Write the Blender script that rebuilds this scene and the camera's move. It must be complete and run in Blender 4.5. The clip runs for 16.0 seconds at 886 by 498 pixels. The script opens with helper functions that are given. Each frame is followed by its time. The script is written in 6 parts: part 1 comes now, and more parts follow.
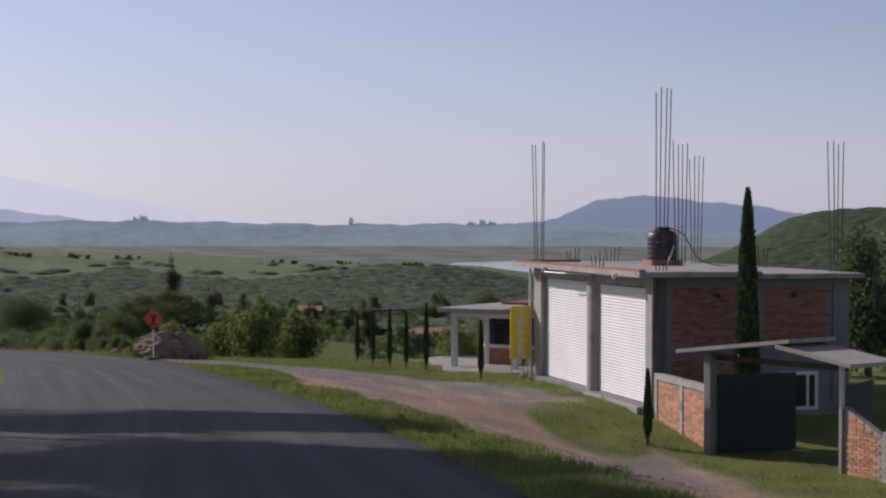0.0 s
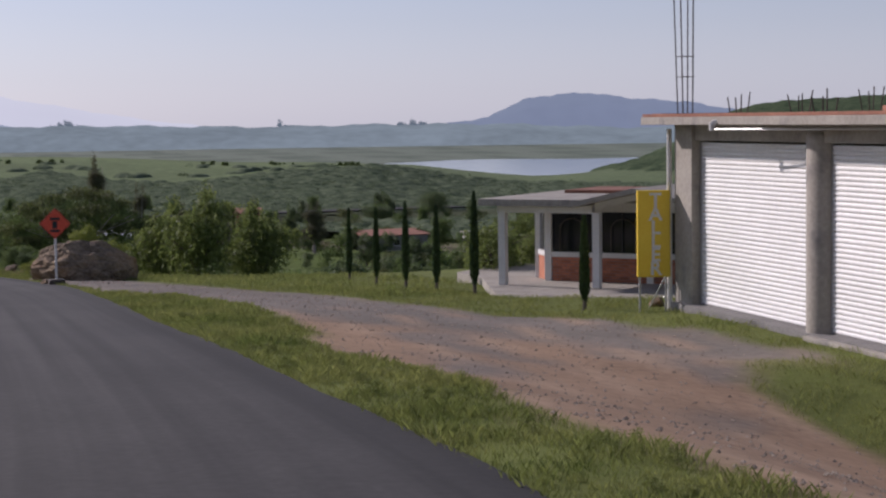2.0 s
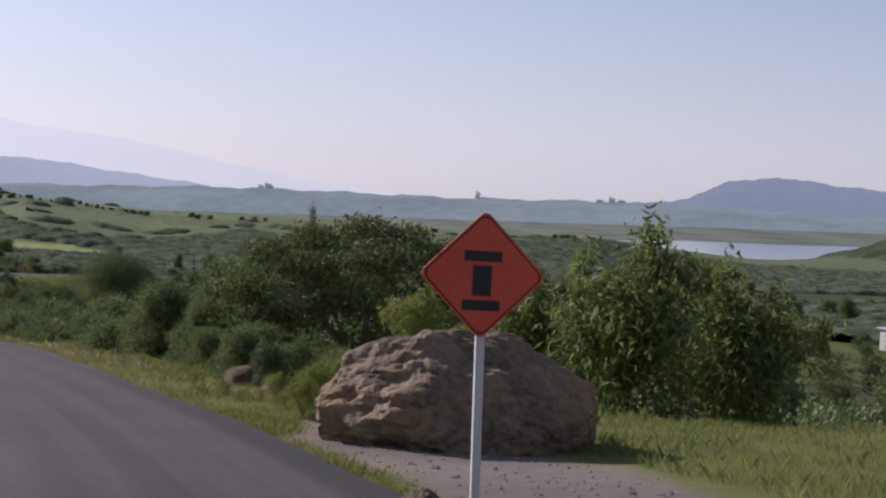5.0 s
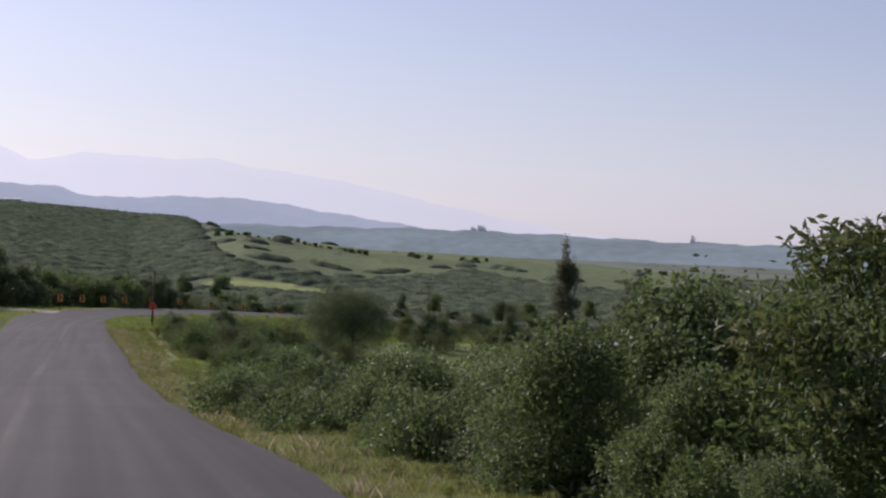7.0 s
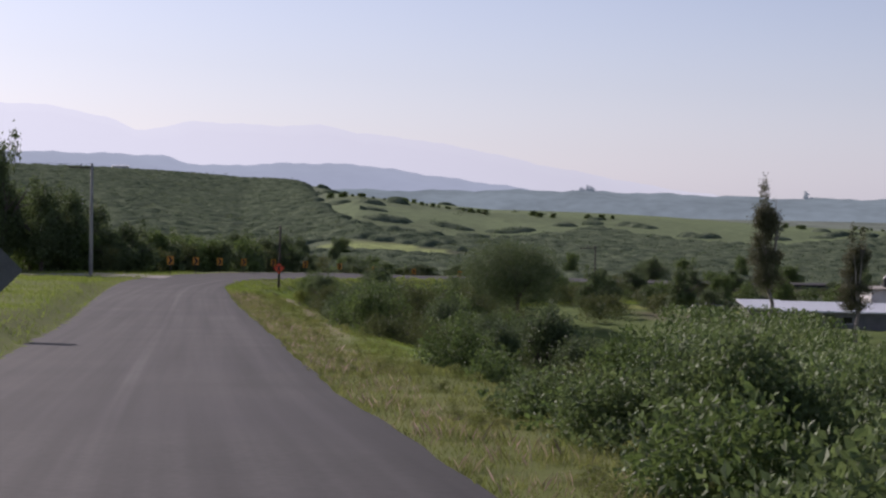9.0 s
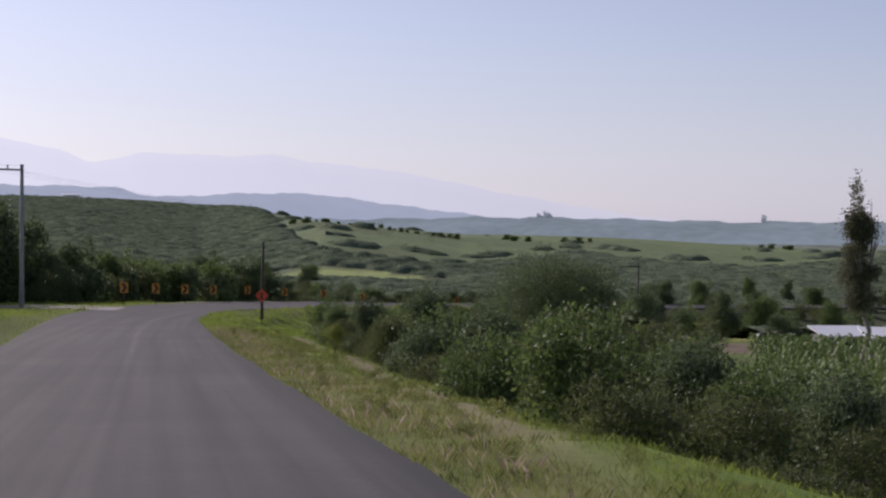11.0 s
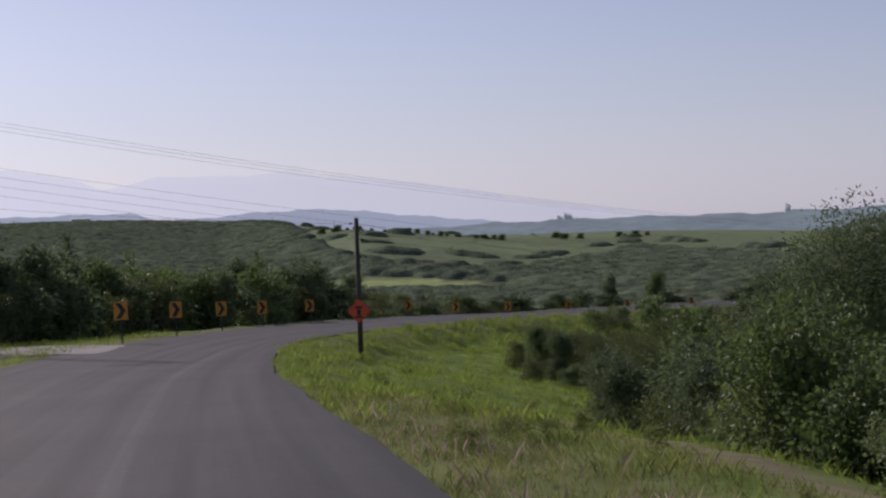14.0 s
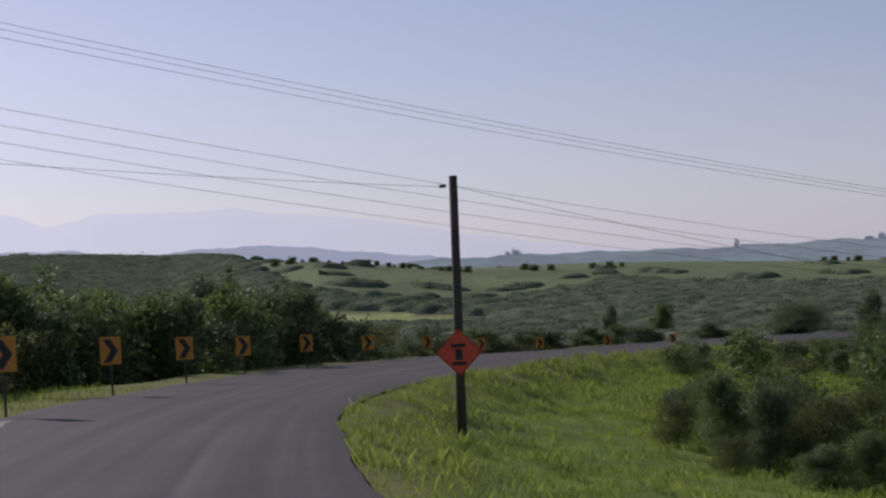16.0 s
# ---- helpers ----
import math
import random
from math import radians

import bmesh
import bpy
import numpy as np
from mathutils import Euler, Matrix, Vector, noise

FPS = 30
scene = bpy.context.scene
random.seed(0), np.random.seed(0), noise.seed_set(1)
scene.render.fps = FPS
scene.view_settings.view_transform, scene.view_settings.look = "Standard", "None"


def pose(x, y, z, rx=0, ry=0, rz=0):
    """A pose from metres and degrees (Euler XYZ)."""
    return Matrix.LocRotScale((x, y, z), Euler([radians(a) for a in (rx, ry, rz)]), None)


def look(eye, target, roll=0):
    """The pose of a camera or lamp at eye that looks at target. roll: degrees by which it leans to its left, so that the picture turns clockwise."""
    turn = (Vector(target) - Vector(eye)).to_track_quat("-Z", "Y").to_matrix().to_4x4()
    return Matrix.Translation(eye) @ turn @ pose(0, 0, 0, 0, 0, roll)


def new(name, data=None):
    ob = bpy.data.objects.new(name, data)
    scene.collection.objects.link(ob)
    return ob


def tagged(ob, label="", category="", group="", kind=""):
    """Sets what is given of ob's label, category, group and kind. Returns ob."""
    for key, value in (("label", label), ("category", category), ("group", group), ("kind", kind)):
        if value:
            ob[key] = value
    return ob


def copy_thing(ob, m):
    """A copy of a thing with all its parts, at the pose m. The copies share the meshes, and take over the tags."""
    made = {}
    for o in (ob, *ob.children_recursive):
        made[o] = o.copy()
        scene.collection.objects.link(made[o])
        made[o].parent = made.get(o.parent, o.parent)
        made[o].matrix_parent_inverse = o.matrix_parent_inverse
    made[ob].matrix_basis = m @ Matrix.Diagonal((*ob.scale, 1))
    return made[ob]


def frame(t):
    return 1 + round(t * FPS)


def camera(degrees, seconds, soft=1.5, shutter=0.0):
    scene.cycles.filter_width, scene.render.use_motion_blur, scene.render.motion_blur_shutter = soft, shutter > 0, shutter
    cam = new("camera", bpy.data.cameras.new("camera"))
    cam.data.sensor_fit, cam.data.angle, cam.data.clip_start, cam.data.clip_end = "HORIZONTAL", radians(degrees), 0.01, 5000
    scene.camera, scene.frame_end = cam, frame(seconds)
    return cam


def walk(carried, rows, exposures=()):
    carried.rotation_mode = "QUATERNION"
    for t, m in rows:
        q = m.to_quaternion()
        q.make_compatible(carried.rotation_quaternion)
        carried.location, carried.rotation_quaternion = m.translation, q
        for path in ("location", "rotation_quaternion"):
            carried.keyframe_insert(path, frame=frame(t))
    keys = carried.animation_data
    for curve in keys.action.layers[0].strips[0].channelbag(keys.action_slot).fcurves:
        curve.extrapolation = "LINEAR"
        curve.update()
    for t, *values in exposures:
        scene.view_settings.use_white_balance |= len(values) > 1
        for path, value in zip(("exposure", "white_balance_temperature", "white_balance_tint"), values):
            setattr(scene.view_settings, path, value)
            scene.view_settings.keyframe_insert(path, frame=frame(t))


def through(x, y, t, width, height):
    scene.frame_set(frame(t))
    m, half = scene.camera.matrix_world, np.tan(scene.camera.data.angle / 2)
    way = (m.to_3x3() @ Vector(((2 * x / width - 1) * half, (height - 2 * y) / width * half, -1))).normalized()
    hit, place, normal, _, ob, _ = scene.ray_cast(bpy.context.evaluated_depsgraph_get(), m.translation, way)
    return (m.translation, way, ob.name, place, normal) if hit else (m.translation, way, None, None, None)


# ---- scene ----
cam = camera(28.0, 16.0, soft=2.3)
PATH = [
    (0, (16.098, -7.406, 3.251), (16.481, -5.444, 3.216), 0.1),
    (0.5, (16.517, -1.692, 2.869), (16.906, 0.27, 2.868), -1.3),
    (1, (16.95, 4.087, 2.511), (17.428, 6.028, 2.433), 0.9),
    (1.5, (17.001, 9.245, 2.154), (17.488, 11.181, 2.031), 1.1),
    (2, (17.52, 15.657, 1.87), (17.979, 17.599, 1.723), -0.8),
    (2.5, (17.602, 21.689, 1.314), (18.043, 23.632, 1.142), -0.2),
    (3, (17.676, 27.873, 1.092), (18.089, 29.822, 0.921), -1.3),
    (5.3, (16.415, 57.484, -0.561), (16.625, 59.472, -0.614), 2.4),
    (5.5, (16.258, 60.094, -0.718), (16.441, 62.085, -0.768), 2.7),
    (6, (15.589, 65.268, -1.004), (15.709, 67.263, -1.062), 3.6),
    (6.5, (14.89, 70.6, -1.275), (14.943, 72.598, -1.344), 3.5),
    (7, (13.802, 77.489, -1.682), (13.814, 79.489, -1.705), 2.3),
    (7.5, (12.552, 83.306, -2.122), (12.495, 85.304, -2.182), 1.6),
    (8, (11.353, 89.295, -2.554), (11.324, 91.294, -2.623), 1.7),
    (8.5, (9.941, 96.298, -2.964), (9.827, 98.293, -3.032), 1.1),
    (10.8, (3.295, 127.677, -4.909), (3.252, 129.675, -4.977), 0.7),
    (11, (2.785, 130.482, -4.971), (2.73, 132.481, -5.006), 0.3),
    (11.5, (1.343, 137.76, -5.368), (1.291, 139.759, -5.359), -1.3),
    (12, (-0.032, 144.958, -5.792), (-0.094, 146.957, -5.795), -0.2),
    (12.5, (-1.354, 151.973, -6.089), (-1.424, 153.972, -6.067), -1.5),
    (13, (-2.789, 159.955, -6.355), (-2.856, 161.954, -6.387), -1.8),
    (13.3, (-3.619, 163.952, -6.501), (-3.694, 165.95, -6.512), -1.5),
    (13.5, (-4.190, 167.050, -6.620), (-4.277, 169.048, -6.639), -2.4),
    (14, (-5.638, 174.919, -6.938), (-5.712, 176.917, -6.962), -3.0),
    (14.5, (-7.0, 182.084, -7.128), (-7.06, 184.083, -7.163), -2.6),
    (15, (-8.492, 189.358, -7.432), (-8.553, 191.357, -7.477), -2.8),
    (15.5, (-9.759, 196.809, -7.707), (-9.786, 198.809, -7.718), -3.2),
    (16, (-10.921, 203.752, -7.993), (-10.931, 205.752, -7.979), -3.2),
]
walk(cam, [(t, look(eye, target, roll)) for t, eye, target, roll in PATH], [(0, -0.02, 5920, 25), (1.2, -0.02, 5920, 25), (2.5, 0.08, 5920, 25), (3.2, 0.12, 5920, 25), (5.3, 0.14, 5990, 26), (8.7, 0.07, 6070, 26), (10.8, 0.05, 6020, 26), (11.6, 0.0, 6020, 26), (12.4, -0.12, 5980, 26), (13, -0.17, 5980, 26), (16, -0.18, 5980, 26)])

# ---- light ----
SUN_AZ, SUN_EL = -42.0, 28.0  # degrees, clockwise from +y; height over the horizon
world = bpy.data.worlds.new("sky")
scene.world = world
world.use_nodes = True
wn, wl = world.node_tree.nodes, world.node_tree.links
sky = wn.new("ShaderNodeTexSky")
sky.sky_type, sky.sun_disc = "NISHITA", False
sky.sun_elevation, sky.sun_rotation = radians(SUN_EL), radians(SUN_AZ)
sky.dust_density, sky.air_density, sky.ozone_density, sky.altitude = 2.6, 1.0, 2.0, 1700
soften = wn.new("ShaderNodeHueSaturation")
soften.inputs["Saturation"].default_value = 0.63
wl.new(sky.outputs[0], soften.inputs["Color"])
# pale damp haze low over the whole horizon
aim, rise, low = wn.new("ShaderNodeTexCoord"), wn.new("ShaderNodeSeparateXYZ"), wn.new("ShaderNodeMapRange")
low.interpolation_type = "SMOOTHSTEP"
low.inputs[1].default_value, low.inputs[2].default_value, low.inputs[3].default_value, low.inputs[4].default_value = -0.02, 0.12, 0.52, 0.0
veil = wn.new("ShaderNodeMix")
veil.data_type = "RGBA"
veil.inputs["B"].default_value = (7.9, 8.1, 8.5, 1)
wl.new(aim.outputs["Generated"], rise.inputs[0])
wl.new(rise.outputs[2], low.inputs[0])
wl.new(low.outputs[0], veil.inputs["Factor"])
wl.new(soften.outputs[0], veil.inputs["A"])
wl.new(veil.outputs["Result"], wn["Background"].inputs[0])
wn["Background"].inputs[1].default_value = 0.080
sun = new("sun", bpy.data.lights.new("sun", "SUN"))
sun.data.energy, sun.data.angle, sun.data.color = 3.8, radians(0.6), (1.0, 0.9, 0.76)
sun_way = Vector((math.sin(radians(SUN_AZ)) * math.cos(radians(SUN_EL)), math.cos(radians(SUN_AZ)) * math.cos(radians(SUN_EL)), math.sin(radians(SUN_EL))))
sun.matrix_world = look(sun_way * 50, (0, 0, 0))

# ---- lie of the land ----
ROAD_Y = np.arange(-80.0, 420.0, 1.0)


def eased(ys, vs, window=13):
    """A smooth line through a few plan points, on the metre marks of ROAD_Y."""
    flat = np.interp(ROAD_Y, ys, vs)
    padded = np.concatenate([np.linspace(2 * flat[0] - flat[window], flat[0], window), flat, np.linspace(flat[-1], 2 * flat[-1] - flat[-1 - window], window)])
    for _ in range(2):
        padded = np.convolve(padded, np.ones(window) / window, "same")
    return padded[window:-window]


ROAD_X = eased([-80, -7, 9, 28, 57, 70, 83, 96, 128, 160, 190, 212, 236, 263, 290, 311, 330, 345, 362, 385, 420],
               [12.5, 15.5, 16.5, 17.1, 15.9, 14.4, 11.9, 9.4, 2.7, -3.4, -9.1, -12.8, -14.9, -13.9, -8.2, -1.6, 7.2, 18.5, 40, 84, 160])
ROAD_Z = eased([-80, -7, 9, 28, 57, 83, 96, 128, 160, 190, 204, 236, 263, 290, 311, 330, 350, 420],
               [5.1, 1.75, 0.65, -0.42, -2.05, -3.6, -4.4, -6.4, -7.85, -8.95, -9.45, -10.55, -11.6, -12.8, -14.0, -14.8, -15.8, -18.5])
EDGE_R = eased([-80, 0, 12, 22, 30, 40, 48, 56, 62, 72, 84, 95, 103, 109, 133, 150, 160, 173, 184, 193, 201, 206, 212, 218, 224, 240, 250, 266, 285, 420], [3.4, 3.6, 3.6, 3.45, 3.3, 3.2, 3.15, 3.25, 3.4, 3.3, 3.25, 3.35, 3.15, 2.88, 2.93, 2.89, 2.8, 2.6, 2.5, 2.38, 2.27, 2.08, 1.95, 1.77, 1.66, 1.55, 1.9, 3.2, 3.3, 3.0], 5)
EDGE_L = eased([-80, 60, 130, 155, 185, 222, 236, 275, 420], [2.9, 2.9, 2.7, 3.0, 3.85, 5.1, 4.5, 4.2, 3.5], 5)
ROAD_COS = np.cos(np.arctan(np.gradient(ROAD_X)))
BANK = 0.05 * np.interp(ROAD_Y, [205, 240, 330, 360], [0, 1, 1, 0])


def smooth(v, a, b):
    s = np.clip((v - a) / (b - a), 0, 1)
    return s * s * (3 - 2 * s)


def beside(x, y):
    """Metres to the right of the road's middle."""
    return (x - np.interp(y, ROAD_Y, ROAD_X)) * np.interp(y, ROAD_Y, ROAD_COS)


def lake_hill(az, r):
    """The rise over the lake, by bearing and distance."""
    return np.interp(az, [21.7, 22.6, 23.8, 25, 26, 26.9, 27.9, 28.8, 30, 36, 48], [0, 3, 9.5, 17.5, 25.5, 32.5, 36, 37.5, 38.5, 44, 40]) * smooth(r, 540, 820) * (1 - smooth(r, 950, 1500))


def yard(x, y):
    """How far the bare forecourt and its gravel show through the grass, 0 to 1."""
    d = beside(x, y)
    out = d - np.interp(y, ROAD_Y, EDGE_R)
    wob = 0.5 * np.sin(x * 0.9 + np.sin(y * 0.5) * 2) + 0.5 * np.sin(y * 0.7 + x * 0.3) + 0.3 * np.sin(x * 3.1 + y * 2.3)
    inner = np.interp(y, [-20, 4, 10, 22, 38, 46, 52, 56, 58.5, 62, 72, 77], [1.3, 1.3, 1.4, 1.6, 1.5, 2.1, 2.3, 2.1, 0.4, 0.1, 0.2, 1.6])
    outer = np.interp(y, [-20, 4, 30, 40, 43, 47.5, 48.8, 53, 57.7, 60.5, 66, 75.7, 78], [9, 9, 9.5, 9.6, 10, 9.5, 6.6, 6.1, 5.5, 3.8, 3.0, 2.3, 1.5])
    m = smooth(out + 0.3 * wob - inner, -0.2, 0.35) * (1 - smooth(out + 0.35 * wob - outer, -0.3, 0.3)) * smooth(y, -60, -30)
    for cx, cy, rx, ry, tilt in ((28.6, 37.0, 1.5, 4.2, 0.05), (26.4, 27.0, 0.8, 4.5, 0.02), (29.3, 47.3, 1.2, 2.0, 0.0)):
        u = x - cx - tilt * (y - cy)
        m = m * smooth(np.hypot(u / rx, (y - cy) / ry) + 0.12 * wob, 0.75, 1.1)
    return np.where(d > 0, m, 0.0)


def far_land(x, y):
    """The valley, its hills and the plateau beyond the lake."""
    px, py = x - 0.0, y - 130.0
    r, az = np.hypot(px, py), np.degrees(np.arctan2(px, py))
    crest = np.interp(az, [-40, -17, -14, -12, -9, -7, -5, -2.7, -0.7, 5, 9, 12, 16, 18.5, 20.5, 40], [6, 3.2, 2.4, 1.0, -2.4, -3.7, -6.3, -8.9, -11.0, -12.2, -13.3, -13.7, -15.4, -19.5, -22, -22])
    top = np.interp(az, [-9, -5], [760, 520])
    h = -19.0 + (crest + 19.0) * smooth(r, 290, top)
    h = h + 1.1 * np.sin(px / 37 + 1) * np.sin(py / 41) * smooth(r, 200, 400)
    away = smooth(r, top + 40, 1150)
    h = h * (1 - away) - 47 * away
    h = h + lake_hill(az, r)
    return h


def near_land(x, y):
    d = beside(x, y)
    z = np.interp(y, ROAD_Y, ROAD_Z) - 0.03
    z = z - np.interp(y, ROAD_Y, BANK) * np.clip(d, -6, 6)
    out = np.where(d > 0, d - np.interp(y, ROAD_Y, EDGE_R), -d - np.interp(y, ROAD_Y, EDGE_L))
    drop = smooth(y, 78, 100) * (1 - 0.6 * smooth(y, 205, 235))
    side = np.where(d > 0, 1.0, 0.0)
    z = z - 0.9 * side * smooth(y, 190, 218) * smooth(out, -0.1, 3.4) - 3.0 * side * drop * smooth(out, 1.6, 12) - 1.2 * side * drop * smooth(out, 12, 36)
    z = z - np.interp(y, [-80, 26, 34, 40, 47, 60, 78], [2.3, 2.2, 1.7, 0.8, 0.4, 0.3, 0.3]) * np.where(d > 0, smooth(out, 0.6, 9), 0) * (1 - drop)
    z = z + 0.5 * (1 - side) * smooth(out, 0.1, 1.0) * smooth(y, 100, 125) * (1 - smooth(y, 195, 220)) - 1.6 * smooth(-d, 6, 16) * smooth(y, 238, 258)
    bump = 0.05 * np.sin(x * 1.7 + np.sin(y * 0.9) * 2) * np.sin(y * 1.3 + x * 0.4) + 0.09 * np.sin(x * 0.43 + 2) * np.sin(y * 0.37)
    z = z + bump * smooth(out, 0.1, 2.0) * (1 - 0.6 * (1 - drop))
    z = z + 0.09 * np.sin(x * 2.1 + np.sin(y * 1.3)) * np.sin(y * 1.9 + 0.6 * x) * side * smooth(y, 192, 205) * smooth(out, 0.6, 2.0)
    level = 1 - smooth(np.minimum(np.hypot(x - 33.2, y - 60.0), np.hypot(x - 33.0, y - 58.4)), 4.5, 5.2)
    return z * (1 - level) + np.minimum(z, -2.85) * level


def land(x, y):
    x, y = np.asarray(x, float), np.asarray(y, float)
    d = beside(x, np.clip(y, -80, 419))
    out = np.maximum(np.where(d > 0, smooth(d, 30, 150), smooth(-d, 90, 300)), np.maximum(smooth(y, 330, 450), smooth(-y, 60, 200)))
    return near_land(x, np.clip(y, -80, 419)) * (1 - out) + far_land(x, y) * out

# ---- materials ----
def material(name, a, b, scale=3.0, fine=40.0, rough=0.85, bump=0.3, metal=0.0, island=0.0, coords="Object", detail=6.0, spots=None, each=0.0):
    """A node material: two colours mixed by coarse and fine noise, with relief; island: how much each piece differs."""
    m = bpy.data.materials.new(name)
    m.use_nodes = True
    n, l = m.node_tree.nodes, m.node_tree.links
    p = n["Principled BSDF"]
    p.inputs["Roughness"].default_value, p.inputs["Metallic"].default_value = rough, metal
    tc = n.new("ShaderNodeTexCoord")
    where = n.new("ShaderNodeNewGeometry").outputs["Position"] if coords == "World" else tc.outputs[coords]
    big, small = n.new("ShaderNodeTexNoise"), n.new("ShaderNodeTexNoise")
    for tex, s in ((big, scale), (small, fine)):
        tex.inputs["Scale"].default_value, tex.inputs["Detail"].default_value = s, detail
        l.new(where, tex.inputs["Vector"])
    add = n.new("ShaderNodeMath")
    add.operation = "MULTIPLY_ADD"
    add.inputs[1].default_value, add.inputs[2].default_value = 0.45, 0.0
    l.new(small.outputs["Fac"], add.inputs[0])
    both = n.new("ShaderNodeMath")
    both.operation = "MULTIPLY_ADD"
    both.inputs[1].default_value = 0.55
    l.new(big.outputs["Fac"], both.inputs[0])
    l.new(add.outputs[0], both.inputs[2])
    ramp = n.new("ShaderNodeValToRGB")
    ramp.color_ramp.elements[0].position, ramp.color_ramp.elements[1].position = 0.36, 0.64
    ramp.color_ramp.elements[0].color, ramp.color_ramp.elements[1].color = (*a, 1), (*b, 1)
    l.new(both.outputs[0], ramp.inputs[0])
    colour = ramp.outputs[0]
    if spots:
        tone, size, low, high = spots
        spot = n.new("ShaderNodeTexNoise")
        spot.inputs["Scale"].default_value, spot.inputs["Detail"].default_value = size, 4
        l.new(where, spot.inputs["Vector"])
        edge = n.new("ShaderNodeMapRange")
        edge.inputs[1].default_value, edge.inputs[2].default_value = low, high
        l.new(spot.outputs["Fac"], edge.inputs[0])
        blend = n.new("ShaderNodeMix")
        blend.data_type = "RGBA"
        blend.inputs["B"].default_value = (*tone, 1)
        l.new(edge.outputs[0], blend.inputs["Factor"])
        l.new(colour, blend.inputs["A"])
        colour = blend.outputs["Result"]
    if island:
        hsv = n.new("ShaderNodeHueSaturation")
        spread = n.new("ShaderNodeMapRange")
        spread.inputs[3].default_value, spread.inputs[4].default_value = 1 - island, 1 + island
        source = n.new("ShaderNodeNewGeometry").outputs["Random Per Island"]
        l.new(source, spread.inputs[0])
        l.new(spread.outputs[0], hsv.inputs["Value"])
        l.new(colour, hsv.inputs["Color"])
        colour = hsv.outputs[0]
    if each:
        hsv, spread = n.new("ShaderNodeHueSaturation"), n.new("ShaderNodeMapRange")
        spread.inputs[3].default_value, spread.inputs[4].default_value = 1 - each, 1 + each
        l.new(n.new("ShaderNodeObjectInfo").outputs["Random"], spread.inputs[0])
        l.new(spread.outputs[0], hsv.inputs["Value"])
        l.new(colour, hsv.inputs["Color"])
        colour = hsv.outputs[0]
    l.new(colour, p.inputs["Base Color"])
    if bump:
        relief = n.new("ShaderNodeBump")
        relief.inputs["Strength"].default_value, relief.inputs["Distance"].default_value = bump, 0.02
        l.new(both.outputs[0], relief.inputs["Height"])
        l.new(relief.outputs[0], p.inputs["Normal"])
    return m


def leafy(name, a, b, island=0.35, gloss=0.62, through=0.38):
    """Leaves: some light passes through, each leaf has its own tone."""
    m = material(name, a, b, 0.6, 4.0, gloss, 0.0, island=island)
    n, l = m.node_tree.nodes, m.node_tree.links
    p = n["Principled BSDF"]
    thin = n.new("ShaderNodeBsdfTranslucent")
    mix = n.new("ShaderNodeMixShader")
    mix.inputs[0].default_value = through
    l.new(p.inputs["Base Color"].links[0].from_socket, thin.inputs["Color"])
    l.new(p.outputs[0], mix.inputs[1])
    l.new(thin.outputs[0], mix.inputs[2])
    l.new(mix.outputs[0], n["Material Output"].inputs["Surface"])
    return m


def plain(name, colour, rough=0.5, metal=0.0, glow=0.0):
    m = bpy.data.materials.new(name)
    m.use_nodes = True
    p = m.node_tree.nodes["Principled BSDF"]
    p.inputs["Base Color"].default_value, p.inputs["Roughness"].default_value, p.inputs["Metallic"].default_value = (*colour, 1), rough, metal
    if glow:
        p.inputs["Emission Color"].default_value, p.inputs["Emission Strength"].default_value = (*colour, 1), glow
    return m


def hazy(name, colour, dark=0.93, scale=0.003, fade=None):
    """A far backdrop whose haze is put into its glow, more towards the sun."""
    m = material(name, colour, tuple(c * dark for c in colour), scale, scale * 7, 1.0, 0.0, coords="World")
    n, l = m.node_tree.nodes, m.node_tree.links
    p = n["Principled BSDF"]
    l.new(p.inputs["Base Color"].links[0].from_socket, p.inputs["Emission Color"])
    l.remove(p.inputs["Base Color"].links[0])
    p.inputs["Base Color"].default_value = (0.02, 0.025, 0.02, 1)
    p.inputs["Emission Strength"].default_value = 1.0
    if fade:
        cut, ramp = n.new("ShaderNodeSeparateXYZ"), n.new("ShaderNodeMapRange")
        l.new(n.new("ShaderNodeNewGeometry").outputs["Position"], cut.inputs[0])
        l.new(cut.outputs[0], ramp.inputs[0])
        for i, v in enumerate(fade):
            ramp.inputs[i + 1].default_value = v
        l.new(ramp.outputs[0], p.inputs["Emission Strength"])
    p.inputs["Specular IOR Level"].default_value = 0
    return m


